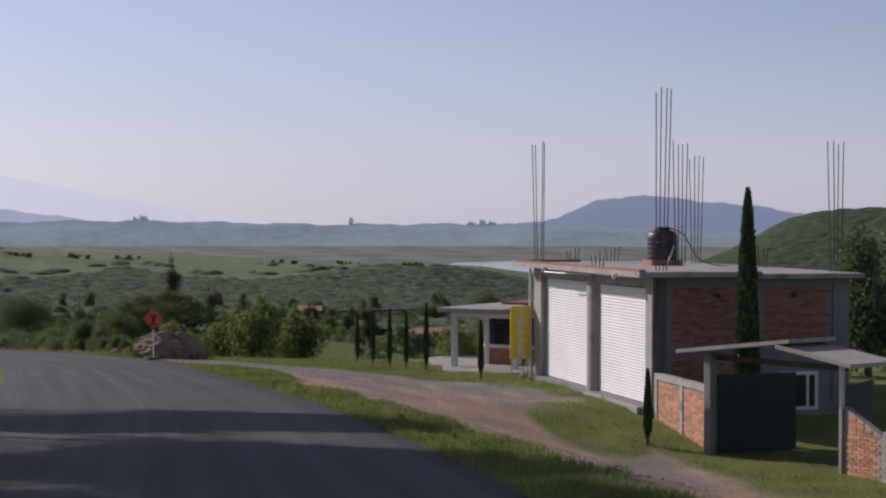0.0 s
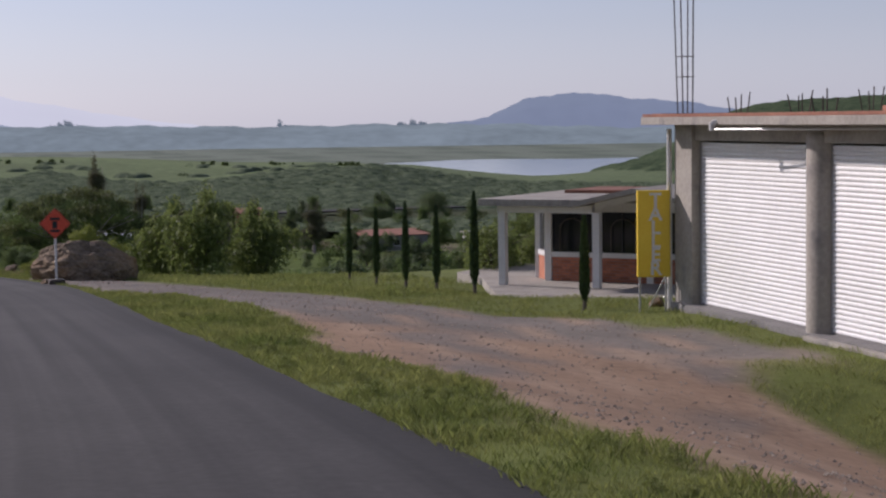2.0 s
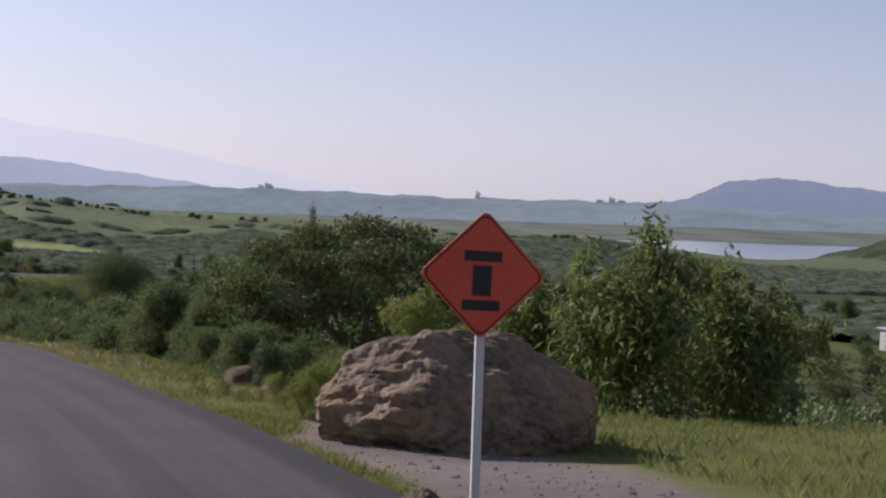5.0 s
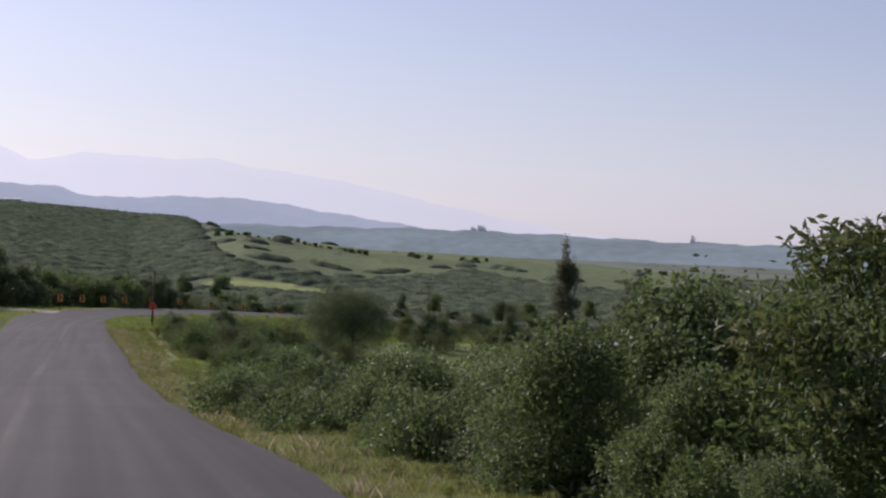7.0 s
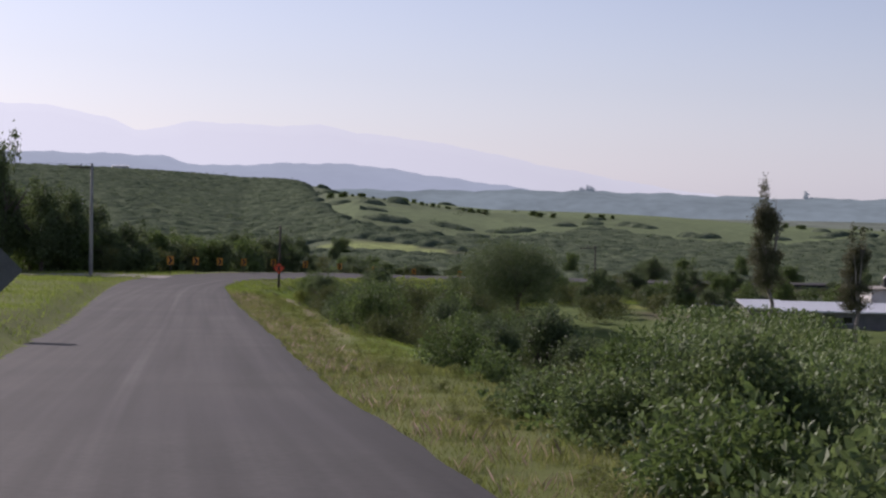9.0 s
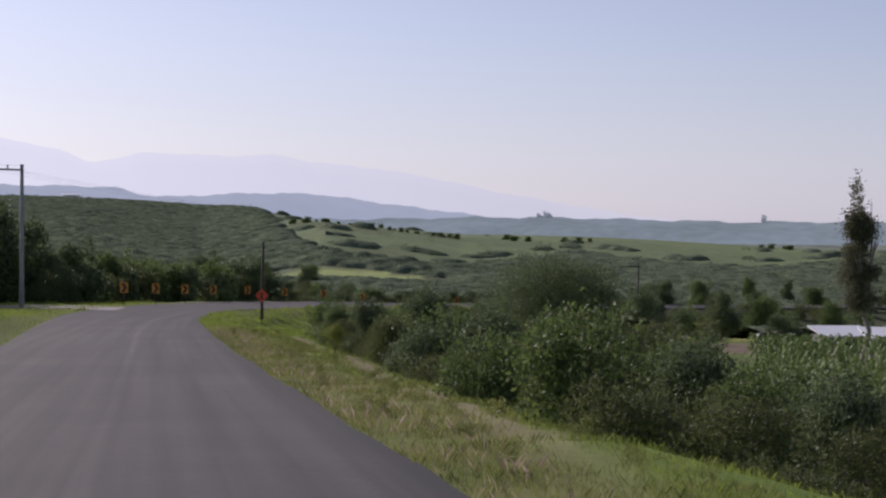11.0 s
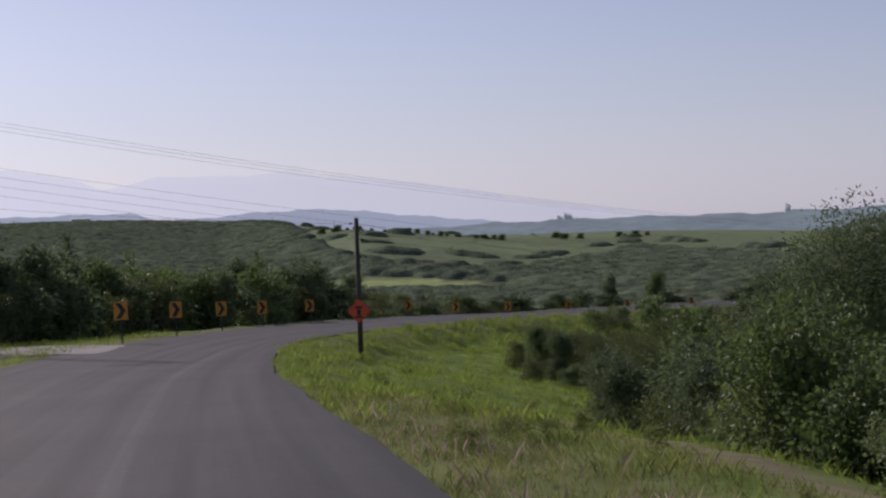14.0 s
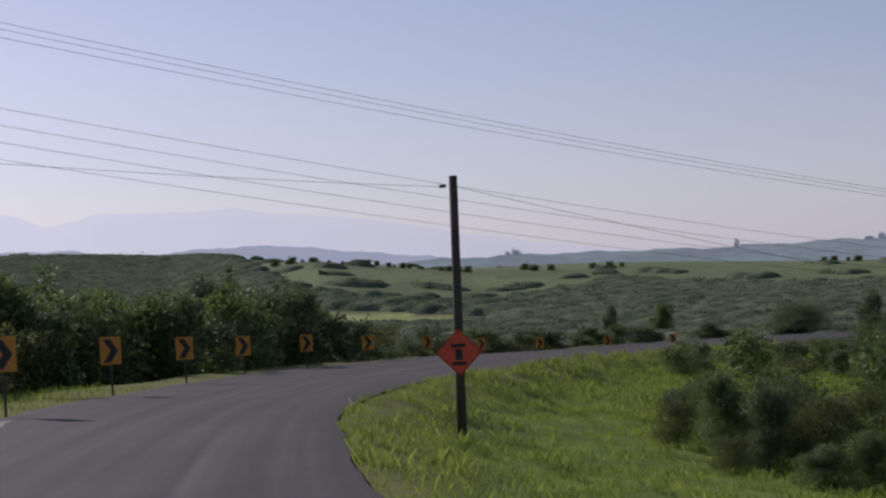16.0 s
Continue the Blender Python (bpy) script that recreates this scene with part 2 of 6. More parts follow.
def asphalt():
    """Worn asphalt: streaks along the wheel tracks, a faded middle line and a darker new edge."""
    m = material("asphalt", (0.030, 0.0285, 0.0278), (0.050, 0.0475, 0.0460), 0.3, 11.0, 0.82, 0.3, coords="World", spots=((0.033, 0.031, 0.0325), 0.11, 0.52, 0.7))
    n, l = m.node_tree.nodes, m.node_tree.links
    p = n["Principled BSDF"]
    lane = n.new("ShaderNodeAttribute")
    lane.attribute_name = "lane_place"
    cut = n.new("ShaderNodeSeparateXYZ")
    l.new(lane.outputs["Vector"], cut.inputs[0])
    squeeze = n.new("ShaderNodeVectorMath")
    squeeze.operation = "MULTIPLY"
    squeeze.inputs[1].default_value = (2.6, 0.035, 0.0)
    l.new(lane.outputs["Vector"], squeeze.inputs[0])
    streak = n.new("ShaderNodeTexNoise")
    streak.inputs["Scale"].default_value, streak.inputs["Detail"].default_value = 1.0, 6
    l.new(squeeze.outputs[0], streak.inputs["Vector"])

    def ranged(source, a, b, c, d):
        r = n.new("ShaderNodeMapRange")
        for i, v in enumerate((a, b, c, d)):
            r.inputs[i + 1].default_value = v
        l.new(source, r.inputs[0])
        return r.outputs[0]

    def maths(op, a, b):
        k = n.new("ShaderNodeMath")
        k.operation = op
        for i, v in enumerate((a, b)):
            if isinstance(v, float):
                k.inputs[i].default_value = v
            else:
                l.new(v, k.inputs[i])
        return k.outputs[0]

    gain = ranged(streak.outputs["Fac"], 0.34, 0.66, 0.66, 1.42)
    off = maths("ABSOLUTE", maths("ADD", cut.outputs[0], 0.05), 0.0)
    line = maths("MULTIPLY", ranged(off, 0.05, 0.13, 1.0, 0.0), ranged(streak.outputs["Fac"], 0.3, 0.6, 0.3, 0.9))
    gain = maths("ADD", gain, maths("MULTIPLY", line, 0.75))
    gain = maths("MULTIPLY", gain, ranged(cut.outputs[2], 0.22, 0.5, 0.55, 1.0))
    tint = n.new("ShaderNodeVectorMath")
    tint.operation = "SCALE"
    l.new(p.inputs["Base Color"].links[0].from_socket, tint.inputs[0])
    l.new(gain, tint.inputs["Scale"])
    l.new(tint.outputs[0], p.inputs["Base Color"])
    return m


ASPHALT = asphalt()
ASPHALT.node_tree.nodes["Principled BSDF"].inputs["Specular IOR Level"].default_value = 0.3
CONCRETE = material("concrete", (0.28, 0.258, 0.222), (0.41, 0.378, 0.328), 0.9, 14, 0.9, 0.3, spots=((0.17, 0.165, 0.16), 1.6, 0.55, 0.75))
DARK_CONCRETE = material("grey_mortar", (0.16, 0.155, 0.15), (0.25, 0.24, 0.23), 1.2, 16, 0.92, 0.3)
BRICK = material("brick_clay", (0.24, 0.10, 0.066), (0.37, 0.17, 0.108), 2.5, 30, 0.92, 0.4, each=0.3)
LIGHT_BRICK = material("pale_brick_clay", (0.42, 0.19, 0.105), (0.58, 0.30, 0.18), 2.5, 30, 0.92, 0.4, each=0.25)
SHOP_BRICK = material("red_shop_brick", (0.34, 0.125, 0.07), (0.46, 0.185, 0.105), 2.5, 30, 0.92, 0.4, each=0.22)
WHITE_PAINT = material("white_paint", (0.62, 0.61, 0.58), (0.78, 0.77, 0.74), 1.0, 18, 0.6, 0.08)
SHUTTER = material("white_enamel", (0.70, 0.70, 0.68), (0.80, 0.80, 0.78), 0.8, 10, 0.38, 0.03)
REBAR = material("rusty_steel", (0.055, 0.04, 0.035), (0.10, 0.07, 0.055), 6, 40, 0.8, 0.2, metal=0.3)
STEEL = material("galvanised_steel", (0.42, 0.42, 0.42), (0.55, 0.55, 0.55), 3, 30, 0.45, 0.05, metal=0.7)
TANK = material("black_plastic", (0.016, 0.016, 0.018), (0.03, 0.03, 0.032), 2, 20, 0.45, 0.03)
YELLOW = material("yellow_paint", (0.75, 0.50, 0.02), (0.82, 0.60, 0.04), 1.5, 20, 0.5, 0.05)
ORANGE = material("orange_sheet", (0.72, 0.075, 0.03), (0.80, 0.11, 0.045), 3, 20, 0.5, 0.02)
AMBER = material("amber_sheet", (0.56, 0.22, 0.018), (0.62, 0.28, 0.026), 3, 20, 0.5, 0.02)
BLACK = material("black_paint", (0.012, 0.012, 0.013), (0.02, 0.02, 0.02), 4, 30, 0.5, 0.02)
GREY_BACK = material("sheet_back", (0.10, 0.11, 0.12), (0.16, 0.17, 0.18), 3, 20, 0.6, 0.03, metal=0.3)
TIMBER = material("weathered_timber", (0.055, 0.045, 0.038), (0.10, 0.085, 0.07), 2, 30, 0.9, 0.5)
POLE_CONCRETE = material("pole_concrete", (0.26, 0.26, 0.25), (0.36, 0.36, 0.35), 2, 20, 0.9, 0.2)
ROCK = material("brown_rock", (0.100, 0.074, 0.050), (0.32, 0.235, 0.145), 1.6, 12, 0.95, 1.0, spots=((0.30, 0.19, 0.10), 1.3, 0.52, 0.75), detail=12)
for node in ROCK.node_tree.nodes:
    if node.type == "BUMP":
        node.inputs["Distance"].default_value = 0.07
BARK = material("bark", (0.08, 0.065, 0.055), (0.17, 0.145, 0.12), 4, 30, 0.95, 0.6)
GLASS = plain("dark_window_glass", (0.02, 0.022, 0.025), 0.06)
PALE_BARK = material("pale_bark", (0.22, 0.19, 0.16), (0.36, 0.32, 0.28), 3, 20, 0.95, 0.4)
LEAF_DARK = leafy("dark_leaves", (0.092, 0.130, 0.056), (0.155, 0.203, 0.082))
LEAF_MID = leafy("green_leaves", (0.098, 0.148, 0.042), (0.168, 0.228, 0.068))
LEAF_LIGHT = leafy("grey_green_leaves", (0.112, 0.160, 0.056), (0.200, 0.258, 0.092))
LEAF_OLIVE = leafy("olive_feathery_leaves", (0.088, 0.112, 0.036), (0.150, 0.168, 0.056))
LEAF_FRUIT = leafy("fruit_tree_leaves", (0.130, 0.175, 0.048), (0.240, 0.285, 0.085), through=0.45)
LEAF_GUM = leafy("eucalyptus_leaves", (0.082, 0.090, 0.046), (0.150, 0.148, 0.080))
LEAF_YELLOW = leafy("yellow_green_leaves", (0.178, 0.232, 0.045), (0.304, 0.321, 0.071))
CYPRESS = leafy("cypress_leaves", (0.039, 0.075, 0.029), (0.081, 0.125, 0.043), through=0.15)
CORN = leafy("corn_leaves", (0.120, 0.190, 0.048), (0.205, 0.275, 0.076))
LUSH = leafy("lush_grass", (0.155, 0.222, 0.036), (0.285, 0.350, 0.068), through=0.5, gloss=0.7)
GRASS = leafy("grass_blades", (0.135, 0.175, 0.042), (0.285, 0.295, 0.092), through=0.4, gloss=0.7)
DRY_GRASS = leafy("seeding_grass", (0.22, 0.20, 0.10), (0.36, 0.31, 0.19), through=0.4, gloss=0.7)
PINK_GRASS = leafy("pink_grass_heads", (0.34, 0.25, 0.20), (0.48, 0.37, 0.31), through=0.4, gloss=0.7)
CANOPY = material("woodland_canopy", (0.042, 0.064, 0.040), (0.180, 0.214, 0.138), 0.33, 2.0, 1.0, 1.0, coords="World", detail=8)
CANOPY.node_tree.nodes["Principled BSDF"].inputs["Specular IOR Level"].default_value = 0.0
for node in CANOPY.node_tree.nodes:
    if node.type == "BUMP":
        node.inputs["Distance"].default_value = 0.3
# darker canopy copy, the lake hill's slope shade put into its colour
SHADED_HILL_CANOPY = material("shaded_scrub_canopy", (0.045, 0.068, 0.040), (0.105, 0.135, 0.078), 0.25, 1.6, 1.0, 1.0, coords="World", detail=8)
SHADED_HILL_CANOPY.node_tree.nodes["Principled BSDF"].inputs["Specular IOR Level"].default_value = 0.0
FAR_LEAF = leafy("far_foliage", (0.085, 0.116, 0.066), (0.135, 0.168, 0.098), 0.3, 0.9, 0.5)
FAR_LEAF.node_tree.nodes["Principled BSDF"].inputs["Specular IOR Level"].default_value = 0.0


# ---- building blocks ----
def fast_mesh(name, verts, quads, mat, shade=False):
    """A mesh from arrays of places and of corners, all faces alike."""
    verts, quads = np.asarray(verts, np.float32), np.asarray(quads, np.int32)
    me = bpy.data.meshes.new(name)
    k = quads.shape[1]
    me.vertices.add(len(verts))
    me.vertices.foreach_set("co", verts.ravel())
    me.loops.add(quads.size)
    me.loops.foreach_set("vertex_index", quads.ravel())
    me.polygons.add(len(quads))
    me.polygons.foreach_set("loop_start", np.arange(0, quads.size, k, dtype=np.int32))
    me.polygons.foreach_set("use_smooth", np.full(len(quads), shade))
    me.materials.append(mat)
    me.update(calc_edges=True)
    me.validate()
    return me


def thing(name, place, label, category, group="", turn=0.0):
    ob = new(name)
    ob.empty_display_size = 0.2
    ob.matrix_world = pose(*place, 0, 0, turn)
    return tagged(ob, label, category, group)


def part(name, bm, mat, parent, label="", shade=False):
    me = bpy.data.meshes.new(name)
    bm.to_mesh(me)
    bm.free()
    me.materials.append(mat)
    if shade:
        me.polygons.foreach_set("use_smooth", [True] * len(me.polygons))
    ob = new(name, me)
    ob.parent = parent
    return tagged(ob, label) if label else ob


def box(x0, x1, y0, y1, z0, z1, bevel=0.0, bm=None):
    own = bm is None
    bm = bm or bmesh.new()
    vs = bmesh.ops.create_cube(bm, size=1.0)["verts"]
    bmesh.ops.transform(bm, matrix=Matrix.Translation(((x0 + x1) / 2, (y0 + y1) / 2, (z0 + z1) / 2)) @ Matrix.Diagonal((x1 - x0, y1 - y0, z1 - z0, 1)), verts=vs)
    if bevel and own:
        bmesh.ops.bevel(bm, geom=bm.edges[:], offset=bevel, segments=2, affect="EDGES", profile=0.6)
    return bm


def rod(a, b, r0, r1=None, sides=8, bm=None):
    """A tapered round bar from a to b."""
    bm = bm or bmesh.new()
    a, b = Vector(a), Vector(b)
    way = b - a
    vs = bmesh.ops.create_cone(bm, cap_ends=True, segments=sides, radius1=r0, radius2=r0 if r1 is None else r1, depth=way.length)["verts"]
    bmesh.ops.transform(bm, matrix=Matrix.Translation((a + b) / 2) @ way.to_track_quat("Z", "Y").to_matrix().to_4x4(), verts=vs)
    return bm


def lathe(profile, sides=24):
    """A turned body from (radius, height) pairs."""
    verts, faces = [], []
    for r, z in profile:
        verts += [(r * math.cos(2 * math.pi * k / sides), r * math.sin(2 * math.pi * k / sides), z) for k in range(sides)]
    for i in range(len(profile) - 1):
        for k in range(sides):
            faces.append((i * sides + k, i * sides + (k + 1) % sides, (i + 1) * sides + (k + 1) % sides, (i + 1) * sides + k))
    bm = bmesh.new()
    vs = [bm.verts.new(v) for v in verts]
    for f in faces:
        bm.faces.new([vs[i] for i in f])
    bm.faces.new(vs[-sides:])
    return bm


def slab(points, y0, y1):
    bm = bmesh.new()
    f = [bm.verts.new((x, y0, z)) for x, z in points]
    b = [bm.verts.new((x, y1, z)) for x, z in points]
    bm.faces.new(f)
    bm.faces.new(b[::-1])
    for i in range(len(points)):
        j = (i + 1) % len(points)
        bm.faces.new((f[i], b[i], b[j], f[j]))
    bmesh.ops.recalc_face_normals(bm, faces=bm.faces[:])
    return bm


def ground_z(x, y):
    return float(land(x, y))


# ---- ground and road ----
def lines(lo, hi, step, growth, reach):
    """Grid lines: even between lo and hi, then ever wider out to reach."""
    mid = list(np.arange(lo, hi, step))
    up, down, s = [hi], [lo], step
    while up[-1] < reach:
        s *= growth
        up.append(up[-1] + s)
        down.append(down[-1] - s)
    return np.array(down[:0:-1] + mid + up)


gx, gy = lines(-32, 42, 0.5, 1.055, 4600), lines(-12, 330, 0.7, 1.055, 4600)
X, Y = np.meshgrid(gx, gy)
Z = land(X, Y)
D = beside(X, np.clip(Y, -80, 419))
OUT = np.where(D > 0, D - np.interp(Y, ROAD_Y, EDGE_R), -D - np.interp(Y, ROAD_Y, EDGE_L))
Z = np.where((OUT < -0.25) & (Y > -80) & (Y < 400), Z - 0.06, Z)
nx, ny = len(gx), len(gy)
idx = np.arange(nx * ny).reshape(ny, nx)
quads = np.stack([idx[:-1, :-1], idx[:-1, 1:], idx[1:, 1:], idx[1:, :-1]], -1).reshape(-1, 4)
GROUND = material("ground_cover", (0.5, 0.5, 0.5), (1.0, 1.0, 1.0), 0.35, 6.0, 1.0, 0.5, coords="World", detail=8)


def tone(c):
    return np.array(c)[None, None, :]


def lay(under, c, mask):
    return under * (1 - mask[..., None]) + tone(c) * mask[..., None]


R0, AZ0 = np.hypot(X, Y - 130), np.degrees(np.arctan2(X, Y - 130))
wob = np.sin(X * 0.9 + np.sin(Y * 0.5) * 2) * 0.5 + np.sin(Y * 0.7 + X * 0.3) * 0.5
def track(y):
    """How far the trodden dirt path runs from the road's right edge."""
    return np.interp(y, [140, 150, 177, 200, 222], [1.7, 1.95, 2.75, 2.9, 3.1])


cover = np.zeros(X.shape + (3,)) + tone((0.165, 0.195, 0.055))
bare = yard(X, np.clip(Y, -80, 419))
cover = lay(cover, (0.40, 0.275, 0.185), bare)
patch = np.sin(X * 1.9 + np.sin(Y * 0.8) * 1.5) * np.sin(Y * 0.6 + X * 0.35) + 0.5 * np.sin(X * 0.8 - Y * 0.27)
cover = lay(cover, (0.25, 0.222, 0.195), bare * np.maximum(smooth(Y + OUT + 2.2 * wob, 46.5, 51.0), 0.85 * smooth(patch + 0.25 * (OUT - 5), 0.0, 0.7)))
cover = lay(cover, (0.50, 0.36, 0.25), bare * 0.7 * smooth(np.sin(OUT * 3.4 + 0.25 * Y), 0.75, 0.97) * (1 - smooth(Y, 47, 52)))
cover = lay(cover, (0.34, 0.29, 0.235), (1 - smooth(np.abs(OUT - 1.8 + 0.4 * wob), 0.3, 0.9)) * (D < 0) * smooth(Y, 100, 108) * (1 - smooth(Y, 134, 142)))
lush = smooth(OUT + 0.4 * wob, 1.2, 2.4) * (1 - smooth(OUT, np.where(Y > 215, 14, 8), np.where(Y > 215, 19, 11))) * smooth(Y, 135, 150) * (D > 0) * (1 - smooth(Y, 318, 330))
cover = lay(cover, (0.17, 0.26, 0.045), lush)
cover = lay(cover, (0.085, 0.11, 0.045), smooth(OUT, 6, 11) * smooth(Y, 84, 92) * (1 - smooth(Y, 196, 206)) * (D > 0))
cover = lay(cover, (0.13, 0.18, 0.045), smooth(OUT, 14, 18) * smooth(Y, 200, 212) * (D > 0))
cover = lay(cover, (0.30, 0.23, 0.165), (1 - smooth(np.hypot((X + 4.6) * 0.5, (Y - 213.0) * 0.3) + 0.3 * wob, 0.6, 1.5)) * 0.85)
mottle = smooth(np.sin(X * 1.3 + np.sin(Y * 0.8) * 2) * np.sin(Y * 1.1 + X * 0.5) + 0.4 * wob, 0.1, 0.8)
cover = lay(cover, (0.25, 0.225, 0.10), 0.3 * mottle * smooth(OUT, 0.0, 0.5) * (1 - smooth(OUT, 7, 10)) * smooth(Y, 100, 120) * (1 - bare))
path_d = np.abs(OUT - track(Y))
cover = lay(cover, (0.30, 0.245, 0.16), (1 - smooth(path_d + 0.25 * wob, 0.15, 0.5)) * smooth(Y, 144, 154) * (1 - smooth(Y, 214, 222)) * (D > 0) * 0.9)
woods = smooth(np.sin(X / 47 + np.sin(Y / 83)) + np.sin(Y / 61 + X / 140) + 0.7 * np.sin(X / 21 + Y / 33), -0.2, 0.5)
# far land paler and bluer, haze put into its colour
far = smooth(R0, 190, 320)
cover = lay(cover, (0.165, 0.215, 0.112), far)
woods = np.maximum(woods * 0.6, smooth(-AZ0, 2.5, 6))
cover = lay(cover, (0.14, 0.18, 0.10), far * woods)
lit_field = (1 - smooth(np.hypot((X + 25) / 17, (Y - 486 + 0.6 * (X + 25)) / 13), 0.85, 1.0))
cover = lay(cover, (0.33, 0.40, 0.14), lit_field)
slopes = smooth(R0, 385, 400) * smooth(AZ0, -6.6, -6.0) * (1 - 0.75 * smooth(AZ0, 11, 17))
plots = np.sin(np.floor(AZ0 / 3.1 + 0.2 * np.sin(R0 / 40)) * 12.9 + np.floor(R0 / 44 + 0.3 * np.sin(AZ0)) * 78.2)
cover = lay(cover, (0.165, 0.220, 0.098), slopes * (1 - 0.3 * woods))
cover = cover * (1 + 0.16 * (plots * slopes))[..., None]
cover = lay(cover, (0.07, 0.10, 0.06), smooth(lake_hill(AZ0, R0), 2, 10))
cover = lay(cover, (0.22, 0.17, 0.13), smooth(X, 16, 22) * (1 - smooth(X, 70, 90)) * smooth(Y, 250, 258) * (1 - smooth(Y + 2 * wob, 276, 282)))
cover = lay(cover, (0.34, 0.37, 0.10), smooth(X, 12, 20) * (1 - smooth(X, 95, 120)) * smooth(Y + 3 * wob, 284, 290) * (1 - smooth(Y + 3 * wob, 304, 312)))
# dark litter and the thickets' shade, both put into the ground colour
scrub = smooth(R0, 170, 215) * (1 - smooth(R0 + 8 * wob, 388, 402)) * smooth(AZ0, -6, -4) * (1 - smooth(AZ0, 36, 38))
cover = lay(cover, (0.075, 0.085, 0.045), 0.8 * scrub * (1 - smooth(X, 16, 22) * smooth(Y, 248, 256) * (1 - smooth(Y, 312, 318))) * (1 - lit_field))
# farthest land blended to grey, the haze of distance painted in
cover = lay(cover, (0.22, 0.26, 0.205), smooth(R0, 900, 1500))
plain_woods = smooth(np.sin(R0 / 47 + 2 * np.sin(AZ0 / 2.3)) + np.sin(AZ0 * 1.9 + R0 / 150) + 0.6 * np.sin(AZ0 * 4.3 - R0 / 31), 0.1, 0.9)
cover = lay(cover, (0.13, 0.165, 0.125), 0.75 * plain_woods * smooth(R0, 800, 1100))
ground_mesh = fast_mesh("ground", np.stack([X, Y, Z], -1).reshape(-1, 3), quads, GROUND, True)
layer = ground_mesh.attributes.new("hazed_land_cover", "FLOAT_COLOR", "POINT")
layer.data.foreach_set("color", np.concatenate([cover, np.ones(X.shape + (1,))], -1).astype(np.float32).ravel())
gn, gl = GROUND.node_tree.nodes, GROUND.node_tree.links
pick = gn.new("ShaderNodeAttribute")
pick.attribute_name = "hazed_land_cover"
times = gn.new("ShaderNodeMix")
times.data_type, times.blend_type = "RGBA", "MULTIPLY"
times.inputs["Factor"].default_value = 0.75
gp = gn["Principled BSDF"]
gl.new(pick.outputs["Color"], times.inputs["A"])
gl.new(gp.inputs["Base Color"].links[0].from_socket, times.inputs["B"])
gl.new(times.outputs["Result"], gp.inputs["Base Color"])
gp.inputs["Specular IOR Level"].default_value = 0.1
tagged(new("ground", ground_mesh), "grassy roadside land falling to a green valley", "ground", kind="structure")

ry = np.arange(-60, 398, 0.5)
across = np.concatenate([[0, 0.03], np.linspace(0.08, 0.92, 11), [0.97, 1]])
rc, rz, rr, rl, rcos = (np.interp(ry, ROAD_Y, v) for v in (ROAD_X, ROAD_Z, EDGE_R, EDGE_L, ROAD_COS))
rag = 0.04 * np.sin(ry * 0.53) + 0.015 * np.sin(ry * 1.9 + 1)
od = (-(rl + rag))[:, None] * (1 - across) + (rr + rag)[:, None] * across
rx = rc[:, None] + od * rcos[:, None]
ryy = ry[:, None] - od * np.sqrt(1 - rcos**2)[:, None] * np.sign(np.gradient(rc))[:, None]
rzz = rz[:, None] - np.interp(ry, ROAD_Y, BANK)[:, None] * np.clip(od, -6, 6) + 0.015 * (1 - (2 * across - 1) ** 2)[None, :]
top = np.stack([rx, ryy, rzz], -1)
skirt = np.concatenate([top[:, :1] - (0, 0, 0.3), top, top[:, -1:] - (0, 0, 0.3)], 1)
m, k = skirt.shape[:2]
ri = np.arange(m * k).reshape(m, k)
rq = np.stack([ri[:-1, :-1], ri[:-1, 1:], ri[1:, 1:], ri[1:, :-1]], -1).reshape(-1, 4)
road_mesh = fast_mesh("road", skirt.reshape(-1, 3), rq, ASPHALT, False)
lanes = np.stack([np.concatenate([od[:, :1], od, od[:, -1:]], 1), np.repeat(ry[:, None], k, 1), (rr + rag)[:, None] - np.concatenate([od[:, :1], od, od[:, -1:]], 1)], -1)
road_mesh.attributes.new("lane_place", "FLOAT_VECTOR", "POINT").data.foreach_set("vector", lanes.astype(np.float32).ravel())
tagged(new("road", road_mesh), "worn grey asphalt country road with ragged edges", "road", kind="structure")

# side road that leaves the bend
sx = np.arange(-75, -17, 1.5)
sv = []
for x in sx:
    for w in (-2.6, -1.3, 0, 1.3, 2.6):
        y = 231 + (x + 17) * 0.12 + w * (1 + 0.5 * math.exp(-((x + 17) / 5) ** 2))
        sv.append((x, y, ground_z(x, y) + 0.03))
si = np.arange(len(sv)).reshape(-1, 5)
sq = np.stack([si[:-1, :-1], si[1:, :-1], si[1:, 1:], si[:-1, 1:]], -1).reshape(-1, 4)
SIDE = material("side_road_gravel", (0.20, 0.18, 0.17), (0.30, 0.27, 0.25), 0.5, 7, 0.95, 0.4, coords="World")
tagged(new("side_road", fast_mesh("side_road", sv, sq, SIDE)), "pale gravel side road joining the bend", "road", kind="structure")

# lake
lake = bmesh.new()
shore = []
for i in range(72):
    a = 2 * math.pi * i / 72
    k = 1 + 0.10 * math.sin(3 * a + 1) + 0.06 * math.sin(7 * a) + 0.04 * math.sin(13 * a + 2)
    shore.append(lake.verts.new((660 + 330 * k * math.cos(a), 1650 + 350 * k * math.sin(a), -46.6)))
lake.faces.new(shore)
WATER = plain("lake_water", (0.18, 0.21, 0.24), 0.12)
lake_ob = part("water", lake, WATER, None)
tagged(lake_ob, "calm pale lake below the plateau", "water", kind="structure")


